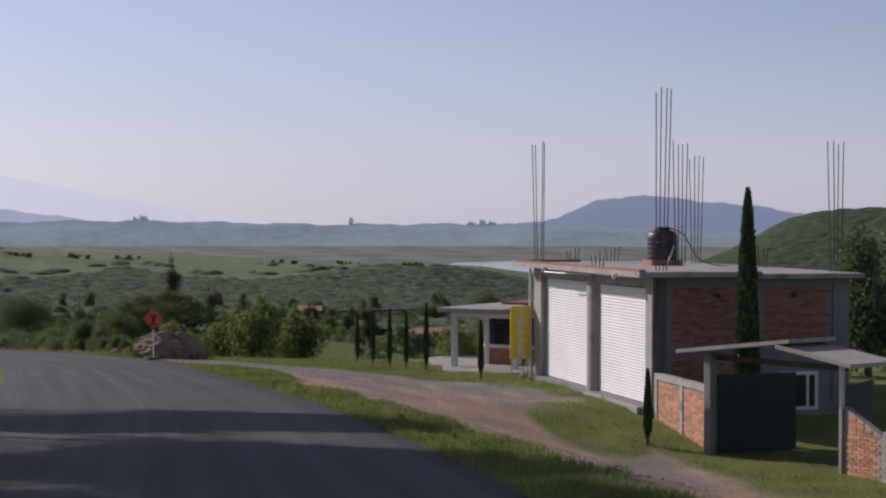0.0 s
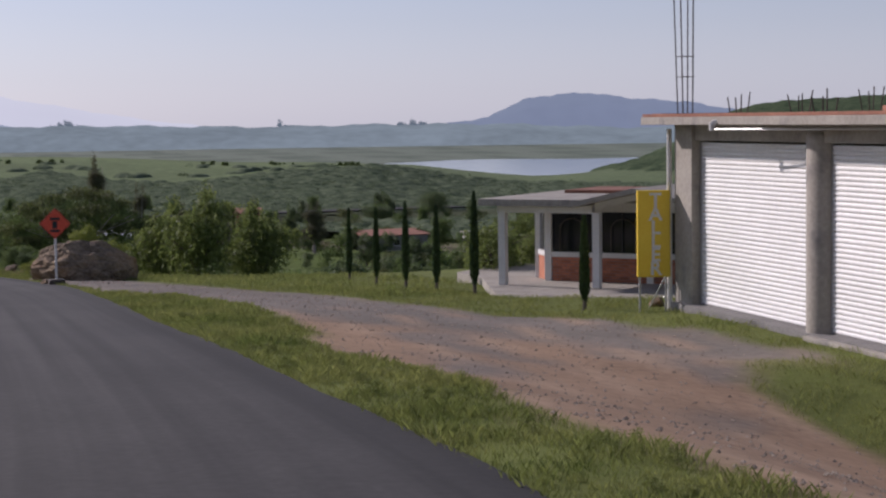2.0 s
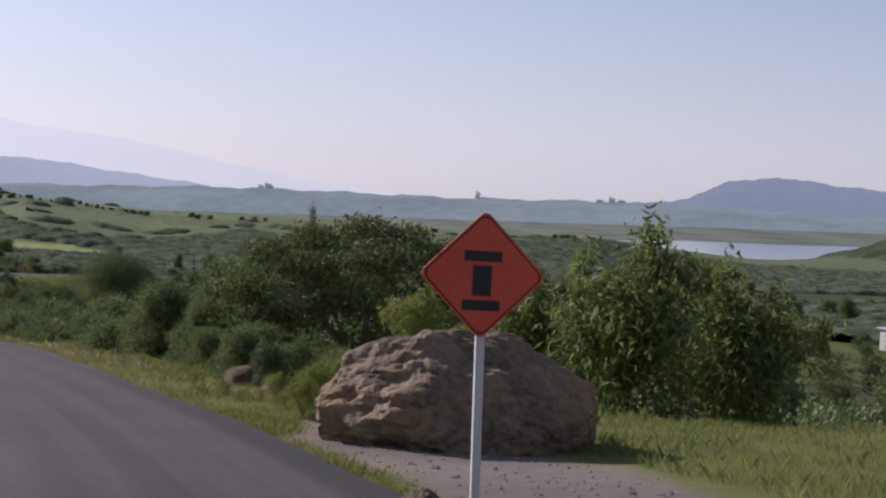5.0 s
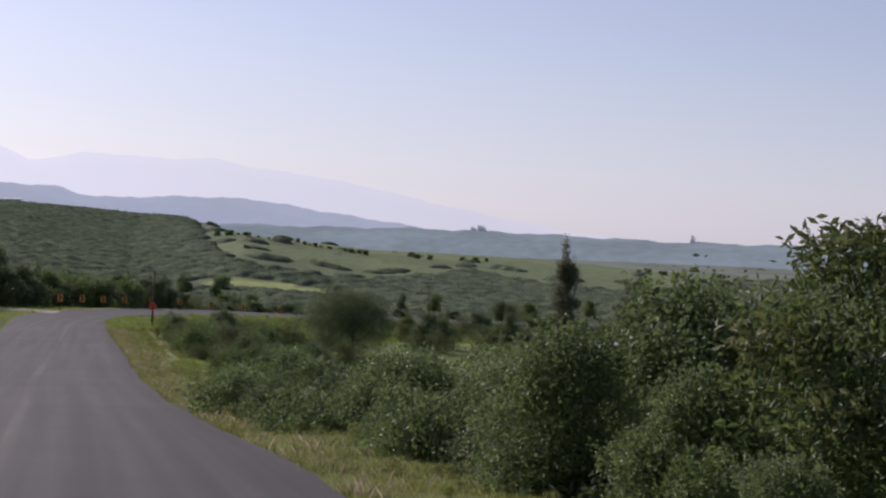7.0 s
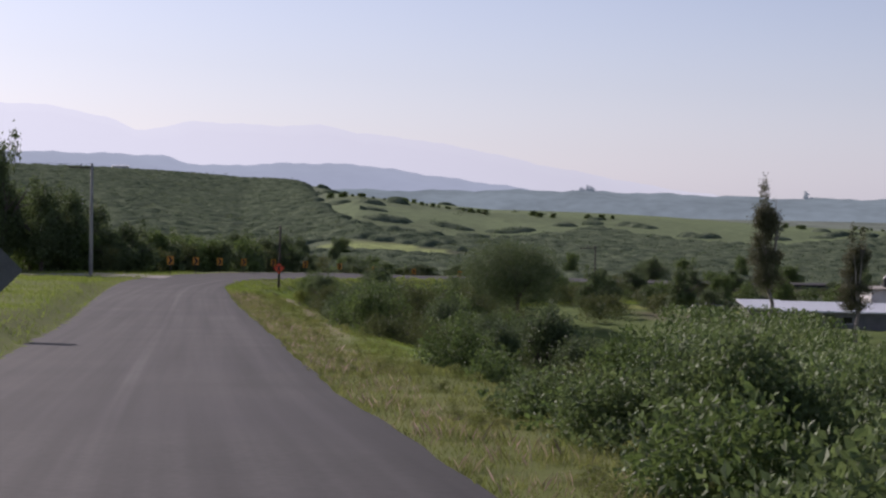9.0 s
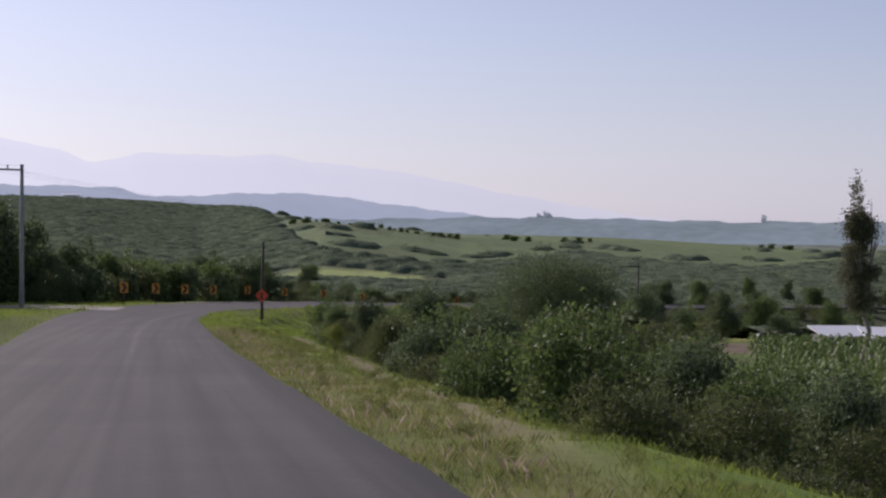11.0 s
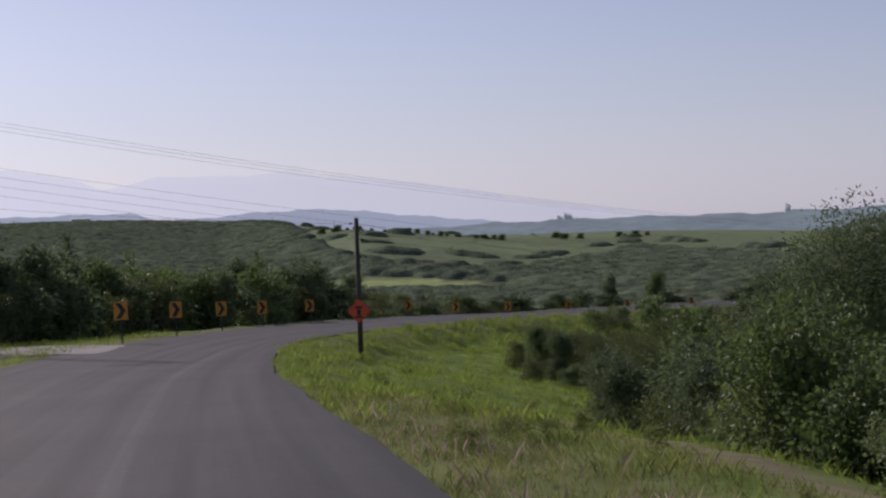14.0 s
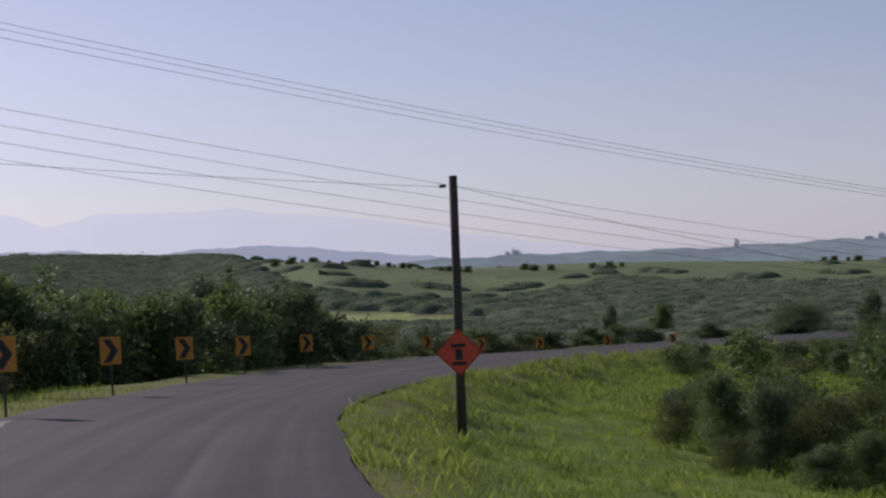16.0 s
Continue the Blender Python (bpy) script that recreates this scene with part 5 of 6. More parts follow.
young = cypress(2.35, 0.19, 1)
place_first(young, 27.7, 63.2, 1.0, 0, 1.0, 0.0)
for x, y, s, tall in ((27.8, 59.9, 0.95, 0.93), (28.0, 56.75, 1.05, 1.04), (28.6, 50.05, 1.0, 0.82), (27.55, 66.6, 0.95, 0.95), (27.4, 70.2, 0.9, 0.95), (29.55, 34.9, 1.05, 0.8)):
    stand(young, x, y, s, rng.uniform(0, 360), tall, None, 0.0)
tall_cypress = cypress(6.5, 0.62, 9, "tall_cypress")
tagged(tall_cypress, "tall narrow dark cypress behind the yard gate", "tree", "")
tall_cypress["group"] = "cypresses"
place_first(tall_cypress, 32.3, 35.3, 1.0, 0, 1.0, 0.15)


# ---- rocks ----
def boulder(name, x, y, size, seed, label, squash=(1, 1, 0.7), sink=0.25, rough=0.1):
    """A rock: a ball broken by flat faces, then roughened."""
    rs = random.Random(seed)
    bm = bmesh.new()
    bmesh.ops.create_icosphere(bm, subdivisions=6 if size > 0.8 else 4, radius=1.15)
    cuts = [(Vector((rs.gauss(0, 1), rs.gauss(0, 1), rs.gauss(0.15, 0.9))).normalized(), rs.uniform(0.72, 1.02)) for _ in range(34)]
    for v in bm.verts:
        for n, d in cuts:
            over = v.co.dot(n) - d
            if over > 0:
                v.co -= n * over * 0.72
        p = v.co * 1.6 + Vector((seed * 3.1, seed * 1.7, 0))
        layers = Vector((p.x * 1.2, p.y * 1.2, p.z * 2.6 + p.x * 2.2))
        d = noise.fractal(p * 1.4, 0.8, 2.1, 8) * rough * 0.5 + 0.16 * rough * noise.fractal(layers, 0.9, 2.2, 6) - 0.25 * rough * (1 - abs(noise.noise(p * 1.3 + Vector((3, 1, 7))))) ** 12
        v.co *= 1 + d
        v.co = Vector((v.co.x * squash[0], v.co.y * squash[1], v.co.z * squash[2]))
    me = bpy.data.meshes.new(name)
    bm.to_mesh(me)
    bm.free()
    me.materials.append(ROCK)
    ob = new(name, me)
    ob.matrix_world = pose(x, y, ground_z(x, y) - sink * size * squash[2] + 0.5 * size * squash[2], 0, 0, seed * 47) @ Matrix.Diagonal((size, size, size, 1))
    return tagged(ob, label, "rock")


boulder("boulder", 19.45, 73.3, 1.28, 1, "large broken brown boulder on the verge", (1.42, 1.22, 0.78), 0.34, 0.2)
boulder("boulder", 20.5, 74.2, 0.75, 5, "brown boulder leaning on a larger one", (1, 0.9, 0.7), 0.2, 0.12)
for i, (x, y, s) in enumerate(((18.3, 88.5, 0.42), (17.6, 93.4, 0.5), (17.05, 84.4, 0.36), (17.6, 81.2, 0.32), (18.1, 66.0, 0.2), (30.2, 50.2, 0.2), (-5.9, 216.8, 0.36), (-5.1, 215.8, 0.24), (-4.9, 214.0, 0.2))):
    boulder("stone", x, y, s, 7 + i, "rough brown stone lying on the verge", (1, 0.85, 0.75), 0.2, 0.12)


boulder("rubble_heap", 25.0, 256.5, 1.9, 31, "heap of pale soil and rubble by the sheds", (1.1, 0.8, 0.42), 0.3, 0.2)

# ---- road signs ----
def diamond(side, thick=0.012, corner=0.05):
    """A square sheet on its corner, with rounded corners, facing -y."""
    pts, h = [], side / 2
    for cx, cy, a0 in ((h - corner, h - corner, 0), (-h + corner, h - corner, 90), (-h + corner, -h + corner, 180), (h - corner, -h + corner, 270)):
        for k in range(5):
            a = radians(a0 + k * 22.5)
            px, pz = cx + corner * math.cos(a), cy + corner * math.sin(a)
            pts.append(((px - pz) * 0.7071, (px + pz) * 0.7071))
    bm = bmesh.new()
    f = [bm.verts.new((x, -thick, z)) for x, z in pts]
    b = [bm.verts.new((x, 0, z)) for x, z in pts]
    bm.faces.new(f[::-1])
    bm.faces.new(b)
    for i in range(len(pts)):
        j = (i + 1) % len(pts)
        bm.faces.new((f[i], f[j], b[j], b[i]))
    bmesh.ops.recalc_face_normals(bm, faces=bm.faces[:])
    return bm


def works_sign(z_face):
    """The face of a road-works sign: orange diamond with a black line and plain dark bars."""
    face = part("sign_face", diamond(0.61), ORANGE, None, "orange diamond sheet with plain dark marks")
    rim = diamond(0.585, 0.0135)
    part("border_line", rim, BLACK, face)
    inner = diamond(0.565, 0.015)
    part("inner_sheet", inner, ORANGE, face)
    s = 0.83 / 311
    for pts in (((-50, 60), (46, 60), (46, 34), (-50, 34)), ((-26, 24), (22, 24), (22, -52), (-26, -52)), ((-50, -62), (46, -62), (46, -88), (-50, -88))):
        part("dark_bar", slab([(x * s, z * s) for x, z in pts], -0.0185, -0.012), BLACK, face)
    return face


def road_sign():
    x, y = 18.36, 65.1
    z = ground_z(x, y)
    sg = thing("works_sign", (x, y, z), "orange diamond road-works sign on a thin white post", "sign", "works signs", turn=4)
    part("post", box(-0.03, 0.03, 0.0, 0.05, -0.1, -1.15 - z, 0.008), WHITE_PAINT, sg, "thin white steel post")
    part("foot_block", box(-0.22, 0.22, -0.18, 0.22, -0.05, 0.2, 0.07), TIMBER, sg, "dark weighted foot")
    f = works_sign(0)
    f.parent = sg
    f.matrix_basis = pose(0, -0.005, -0.845 - z, 0, 1.5, 0)


road_sign()


def post_sign():
    z = -11.35
    pst = thing("timber_post", (-10.93, 236.08, z), "dark weathered timber post with an orange sign fixed to it", "post", turn=0)
    part("pole", rod((0, 0, -0.4), (0.10, -0.14, 4.9), 0.095, 0.075, 12), TIMBER, pst, shade=True)
    part("insulator", rod((-0.16, -0.12, 4.72), (-0.04, -0.12, 4.72), 0.03, sides=8), TIMBER, pst)
    f = works_sign(0)
    f.parent = pst
    f.matrix_basis = pose(0.035, -0.19, 1.70, 0, 0, 0)
    return pst


post_sign()


def chevron_sign():
    c = thing("chevron_sign", (0, 0, 0), "amber bend marker with a black arrow on a thin post", "sign", "bend markers")
    part("post", box(-0.025, 0.025, 0.0, 0.04, -1.6, 0.25, 0.006), TIMBER, c)
    panel = part("panel", box(-0.24, 0.24, -0.02, 0.0, -0.32, 0.32, 0.006), AMBER, c)
    part("arrow", slab([(-0.17, 0.27), (0.0, 0.27), (0.17, 0.0), (0.0, -0.27), (-0.17, -0.27), (0.0, 0.0)], -0.026, -0.018), BLACK, panel)
    return c


marks = [(-19.15, 235.9, -9.23), (-18.95, 244.9, -9.63), (-18.6, 253.8, -10.03), (-18.03, 262.8, -10.43), (-16.7, 271.9, -10.82), (-14.8, 281.0, -11.32), (-12.36, 290.2, -11.86), (-9.61, 300.6, -12.59), (-5.94, 311.1, -13.23), (-1.0, 321.0, -13.8), (4.4, 330.0, -14.35), (10.8, 338.2, -14.8)]
first_mark = chevron_sign()
first_mark.matrix_world = pose(*marks[0], 0, 0, 12)
for i, (x, y, z) in enumerate(marks[1:]):
    copy_thing(first_mark, pose(x, y, z, 0, 0, 10 - 3.0 * i))


def seen_from_behind():
    z = ground_z(-4.2, 144.3)
    s = thing("diamond_sign", (-4.2, 144.3, z), "grey back of a diamond road sign on a post", "sign", turn=188)
    part("post", box(-0.03, 0.03, 0.012, 0.06, -0.2, -5.3 - z, 0.006), TIMBER, s)
    part("sign_back", diamond(0.86, 0.01), GREY_BACK, s)
    s.children[1].matrix_basis = pose(0, 0.01, -5.55 - z)


seen_from_behind()


# ---- power line ----
def utility_pole(name, x, y, z0, z1, label, turn):
    p = thing(name, (x, y, z0), label, "pole", "utility poles", turn)
    h = z1 - z0
    tall_one = label.startswith("tall")
    part("shaft", rod((0, 0, -0.5), (0, 0, h), 0.15 if tall_one else 0.08, 0.10 if tall_one else 0.06, 10), POLE_CONCRETE if tall_one else TIMBER, p, shade=True)
    part("crossarm", box(-0.95, 0.95, -0.05, 0.05, h - 0.35, h - 0.25, 0.01), TIMBER, p)
    for u in (-0.85, 0.1, 0.85):
        part("insulator", lathe([(0.03, h - 0.25), (0.05, h - 0.2), (0.03, h - 0.15), (0.05, h - 0.1), (0.02, h - 0.04)], 10), DARK_CONCRETE, p)
        p.children[-1].location.x = u
    for i in range(4):
        part("bracket", box(0.06, 0.2, -0.04, 0.04, h - 2.0 - 0.3 * i, h - 1.95 - 0.3 * i), STEEL, p)
    return p


utility_pole("utility_pole", -24.2, 228.8, ground_z(-24.2, 228.8), -2.1, "tall pale concrete power pole with a crossarm", 40)
utility_pole("utility_pole", 13.0, 262.0, ground_z(13.0, 262.0), -8.2, "low timber power pole down the slope", 40)
WIRE = plain("wire_metal", (0.03, 0.03, 0.032), 0.6)


def wire(a, b, sag, r=0.004, name="power_line"):
    cu = bpy.data.curves.new(name, "CURVE")
    cu.dimensions, cu.bevel_depth, cu.bevel_resolution = "3D", r, 1
    sp = cu.splines.new("POLY")
    sp.points.add(30)
    for i in range(31):
        t = i / 30
        p = Vector(a).lerp(Vector(b), t)
        sp.points[i].co = (p.x, p.y, p.z - sag * 4 * t * (1 - t), 1)
    cu.materials.append(WIRE)
    return tagged(new(name, cu), "thin sagging overhead power wire", "wire", "overhead wires")


for u in (-0.85, 0.1, 0.85):
    dx, dy = u * 0.766, u * 0.643
    wire((-24.2 + dx, 228.8 + dy, -2.45), (12.9 + dx, 261.5 + dy, -8.35), 0.5)
    wire((-24.2 + dx, 228.8 + dy, -2.15), (-95 + dx, 150 + dy, 1.0), 1.0)
for i in range(4):
    wire((-24.05, 228.9, -3.8 - 0.3 * i), (13.1, 262.1, -9.9 - 0.25 * i), 0.5)
wire((-24.05, 228.9, -5.3), (-10.95, 235.9, -6.65), 0.12)
wire((-10.8, 236.0, -6.65), (13.0, 262.0, -11.2), 0.3)

# ---- far settlement ----
def shed(name, x, y, w, d, h, wall, roof, label, turn=0.0, slope=0.25):
    z = ground_z(x, y)
    s = thing(name, (x, y, z), label, "building", "valley buildings", turn)
    part("wall", box(-w / 2, w / 2, -d / 2, d / 2, -0.5, h), wall, s)
    bm = bmesh.new()
    e = 0.3
    vs = [bm.verts.new(v) for v in ((-w / 2 - e, -d / 2 - e, h), (w / 2 + e, -d / 2 - e, h), (w / 2 + e, d / 2 + e, h + slope * 2), (-w / 2 - e, d / 2 + e, h + slope * 2))]
    top = [bm.verts.new(v.co + Vector((0, 0, 0.12))) for v in vs]
    bm.faces.new(vs[::-1])
    bm.faces.new(top)
    for i in range(4):
        bm.faces.new((vs[i], vs[(i + 1) % 4], top[(i + 1) % 4], top[i]))
    part("roof", bm, roof, s)
    for i in range(max(1, int(w / 3))):
        x0 = -w / 2 + (i + 0.5) * w / max(1, int(w / 3))
        win = part("window", box(x0 - 0.4, x0 + 0.4, -d / 2 - 0.04, -d / 2 + 0.02, h * 0.4, h * 0.75), GLASS, s)
        part("window_frame", box(x0 - 0.46, x0 + 0.46, -d / 2 - 0.05, -d / 2 - 0.005, h * 0.36, h * 0.4), WHITE_PAINT, win)
    return s


# pale base colour holds the sun's glint on the tin
TIN = material("bright_tin_roof", (0.66, 0.67, 0.68), (0.80, 0.81, 0.82), 0.5, 6, 0.4, 0.05, metal=0.2)
TILE = material("old_roof_tile", (0.24, 0.10, 0.07), (0.34, 0.16, 0.10), 1, 10, 0.9, 0.3)
shed("tin_shed", 28.6, 262.0, 3.4, 4.0, 1.25, DARK_CONCRETE, TIN, "low shed with a bright tin roof", 5)
shed("tin_shed", 34.9, 257.0, 11.0, 4.5, 1.5, DARK_CONCRETE, TIN, "long grey block shed with a bright tin roof", -4)
house = shed("valley_house", 40.7, 268.0, 4.3, 4.5, 3.4, WHITE_PAINT, CONCRETE, "small pale house with a flat roof and a water tank", 4, 0.02)
part("roof_tank", lathe([(0.5, 3.5), (0.5, 4.4), (0.3, 4.65), (0.05, 4.7)], 14), TANK, house, "black plastic water tank")
house.children[-1].location.x = 0.9
shed("valley_house", 48.9, 270.0, 3.4, 4.5, 4.2, BRICK, TILE, "small brick house beyond the cornfield", -8)
shed("valley_house", 66.0, 252.0, 9.0, 5.0, 2.2, DARK_CONCRETE, TILE, "low house with a red tile roof", 10)
shed("valley_house", 80.0, 256.0, 4.0, 4.0, 2.8, WHITE_PAINT, CONCRETE, "small white block house", 15, 0.02)
shed("valley_house", 104.0, 262.0, 13.0, 5.0, 2.5, WHITE_PAINT, TIN, "long white shed in the valley", 20)
shed("hill_shed", -171.0, 859.0, 7.0, 4.0, 2.2, WHITE_PAINT, TIN, "white roofed shed on the far wooded slope", 20)

def parked_van(x, y, turn):
    """A small dark van with a pale window frame."""
    v = thing("parked_van", (x, y, ground_z(x, y)), "small dark van with pale window frames parked in the yard", "van", turn=turn)
    body = bmesh.new()
    rows = [(-0.62, 0.35, 0.0), (-0.64, 0.8, 0.0), (-0.52, 1.45, 0.25), (0.52, 1.45, 0.25), (0.64, 0.8, 0.0), (0.62, 0.35, 0.0)]
    near = [body.verts.new((a, -1.5 + c, b)) for a, b, c in rows]
    back = [body.verts.new((a, 1.5, b)) for a, b, c in rows]
    body.faces.new(near)
    body.faces.new(back[::-1])
    for i in range(6):
        body.faces.new((near[i], back[i], back[(i + 1) % 6], near[(i + 1) % 6]))
    bmesh.ops.recalc_face_normals(body, faces=body.faces[:])
    part("body", body, GREY_BACK, v)
    screen = part("windscreen", slab([(-0.5, 0.86), (0.5, 0.86), (0.42, 1.36), (-0.42, 1.36)], -1.53, -1.2), GLASS, v)
    for x0, x1, z0, z1 in ((-0.56, 0.56, 0.8, 0.87), (-0.48, 0.48, 1.35, 1.42), (-0.56, -0.48, 0.87, 1.35), (0.48, 0.56, 0.87, 1.35)):
        part("window_frame", box(x0, x1, -1.56, -1.3, z0, z1), WHITE_PAINT, screen)
    part("bumper", box(-0.62, 0.62, -1.6, -1.45, 0.35, 0.48, 0.02), STEEL, v)
    for wx in (-0.58, 0.58):
        for wy in (-0.95, 0.95):
            part("wheel", rod((wx - 0.08, wy, 0.28), (wx + 0.08, wy, 0.28), 0.28, sides=16), TANK, v)


parked_van(24.2, 261.0, 6)
drum = thing("storage_drum", (22.7, 261.0, ground_z(22.7, 261.0)), "large dark plastic drum standing in the yard", "drum")
part("drum_body", lathe([(0.5, 0.0), (0.55, 0.1), (0.55, 1.25), (0.45, 1.4)], 20), TANK, drum, shade=True)
part("lid", lathe([(0.4, 1.38), (0.4, 1.45), (0.1, 1.5)], 16), TANK, drum)

# eucalyptus and valley trees
VALLEY = "valley trees"
gum = plant("eucalyptus", "tall slender eucalyptus with a ragged grey-green crown", "tree", 61, 12.0, 3.3, 10000, 0.24, LEAF_GUM, 36, VALLEY, 0.2, PALE_BARK, low=0.3, wide=0.35, droop=0.6)
place_first(gum, 26.9, 247.0, 1.0, 0, 0.92)
for x, y, wide, tall in ((31.1, 230.7, 0.85, 0.64), (35.7, 224.0, 0.72, 0.52), (37.2, 207.5, 0.8, 0.55), (38.9, 205.5, 0.75, 0.5), (45.5, 240.0, 1.0, 0.5), (53.0, 236.0, 1.2, 0.5)):
    stand(gum, x, y, wide, 90 * x, tall)
wood = plant("leafy_tree", "dark leafy tree beyond the bend", "tree", 71, 5.2, 5.0, 7500, 0.22, LEAF_DARK, 14, VALLEY, 0.16, low=0.15, wide=0.5)
wood2 = plant("leafy_tree", "broad leafy tree beyond the bend", "tree", 73, 4.6, 5.6, 7500, 0.22, LEAF_MID, 13, VALLEY, 0.15, low=0.12, wide=0.5)
place_first(wood, -12.6, 321.0, 0.75, 0, 0.66)
place_first(wood2, -25.5, 262.0, 1.0, 0, 1.0)
for x, y, tall in ((-27.5, 252, 4.6), (-33, 247, 6.0), (-39, 243, 9.8), (-30, 258, 5.2), (-46, 238, 10.4), (-53, 233, 10.6), (-60, 226, 10.4), (-36, 254, 7.2), (-44, 249, 8.8), (-29.5, 246, 4.7), (-36, 240, 7.2), (-31, 264, 6.4), (-50, 244, 10.0), (-27, 258, 5.6), (-26, 272, 4.8), (-24.5, 268, 4.4), (-22.5, 280, 5.4), (-28, 283, 6.4), (-20.5, 287, 5.0), (-19, 294, 5.6), (-23.5, 292, 6.2), (-16.5, 300, 2.0), (-13.5, 306, 1.6), (-18, 309, 2.0), (-9.5, 313, 1.9), (-6.0, 320, 1.5), (-1.5, 329, 1.4), (3, 337, 1.4), (9.5, 345, 1.6), (17, 351, 1.8), (25, 357, 3.6), (-16, 318, 1.7), (30, 362, 4.0), (21, 338, 2.6), (36, 352, 2.8), (-25, 249, 4.2), (-26, 244.5, 3.6), (-33.4, 240.5, 8.0), (-35, 243, 7.6), (-30.8, 242, 6.6), (-29, 243.5, 6.4), (-28.4, 247.5, 6.0)):
    stand(rng.choice([wood, wood, wood2]), x, y, rng.uniform(0.8, 1.05) * (1.0 if tall < 6 else 1.25), rng.uniform(0, 360), tall / 4.9 * (1.2 if x < -32 and y < 264 else 0.85 if 250 < y < 300 else 1.0))
for i in range(20):
    y = 244 + 2.5 * i
    x, y = spot(y, -rng.uniform(5.0, 8.5) - (3.0 if y < 262 else 0.0))
    stand(rng.choice([wood, wood2, wood]), x, y, rng.uniform(0.7, 0.95), rng.uniform(0, 360), rng.uniform(3.0, 4.2) / 4.9)
stand(wood, 41.2, 47.5, 0.9, 40, 0.95)
stand(wood2, 43.8, 50.5, 0.9, 130, 0.9)
for _ in range(46):
    x, y = rng.uniform(8, 130), rng.uniform(258, 430)
    if 255 < y < 272 and 28 < x < 60:
        continue
    stand(rng.choice([wood, wood2, acacia] if rng.random() < 0.2 else [wood, wood2]), x, y, rng.uniform(0.6, 1.0), rng.uniform(0, 360), rng.uniform(0.5, 0.95))
for _ in range(34):
    x, y = rng.uniform(50, 100), rng.uniform(150, 246)
    stand(rng.choice([wood, wood2, dense]), x, y, rng.uniform(0.7, 1.1), rng.uniform(0, 360), rng.uniform(0.55, 0.95))
for _ in range(26):
    x, y = rng.uniform(-90, -20), rng.uniform(330, 470)
    stand(rng.choice([wood, wood2]), x, y, rng.uniform(0.7, 1.1), rng.uniform(0, 360), rng.uniform(0.6, 1.0))

# ---- what nobody could count ----
nr = np.random.default_rng(77)


def crowns(name, label, mat, az0, az1, r0, r1, step, cell, tall, cover_of, seed):
    """Closed far woods as one lumpy canopy over the land, each lump the crown of a tree; it sinks away where nothing grows."""
    g = np.random.default_rng(seed)
    rr_, aa = np.arange(r0, r1, step), np.radians(np.arange(az0, az1, math.degrees(step / (0.5 * (r0 + r1)))))
    R, A = np.meshgrid(rr_, aa, indexing="ij")
    px, py = R * np.sin(A), 130 + R * np.cos(A)
    i0, j0 = np.floor(px / cell).astype(int), np.floor(py / cell).astype(int)
    lo_i, lo_j = i0.min() - 1, j0.min() - 1
    shape = (i0.max() - lo_i + 2, j0.max() - lo_j + 2)
    jx, jy, jh, js = g.random(shape), g.random(shape), g.uniform(0.45, 1.0, shape) ** 1.3, g.uniform(0.85, 1.25, shape)
    best = np.full(px.shape, -0.4)
    for di in (-1, 0, 1):
        for dj in (-1, 0, 1):
            ci, cj = np.clip(i0 + di - lo_i, 0, shape[0] - 1), np.clip(j0 + dj - lo_j, 0, shape[1] - 1)
            cx, cy = (i0 + di + jx[ci, cj]) * cell, (j0 + dj + jy[ci, cj]) * cell
            grown = cover_of(cx, cy, np.hypot(cx, cy - 130), np.degrees(np.arctan2(cx, cy - 130)))
            d2 = ((px - cx) ** 2 + (py - cy) ** 2) / (cell * js[ci, cj]) ** 2
            top = tall * jh[ci, cj] * np.sqrt(np.clip(1 - d2, 0, 1))
            best = np.maximum(best, np.where((grown > (jx * 7.3 + jy * 3.1)[ci, cj] % 1.0) & (d2 < 1), top, -0.4))
    best = best + np.where(best > 0, g.normal(size=best.shape) * 0.06 * tall, 0)
    m, k = px.shape
    ii = np.arange(m * k).reshape(m, k)
    q = np.stack([ii[:-1, :-1], ii[:-1, 1:], ii[1:, 1:], ii[1:, :-1]], -1).reshape(-1, 4)
    up = best.ravel()
    q = q[up[q].max(axis=1) > -0.3]
    v = np.stack([px, py, land(px, py) + best], -1).reshape(-1, 3)
    return tagged(new(name, fast_mesh(name, v, q, mat, True)), label, "woods", kind="stuff")


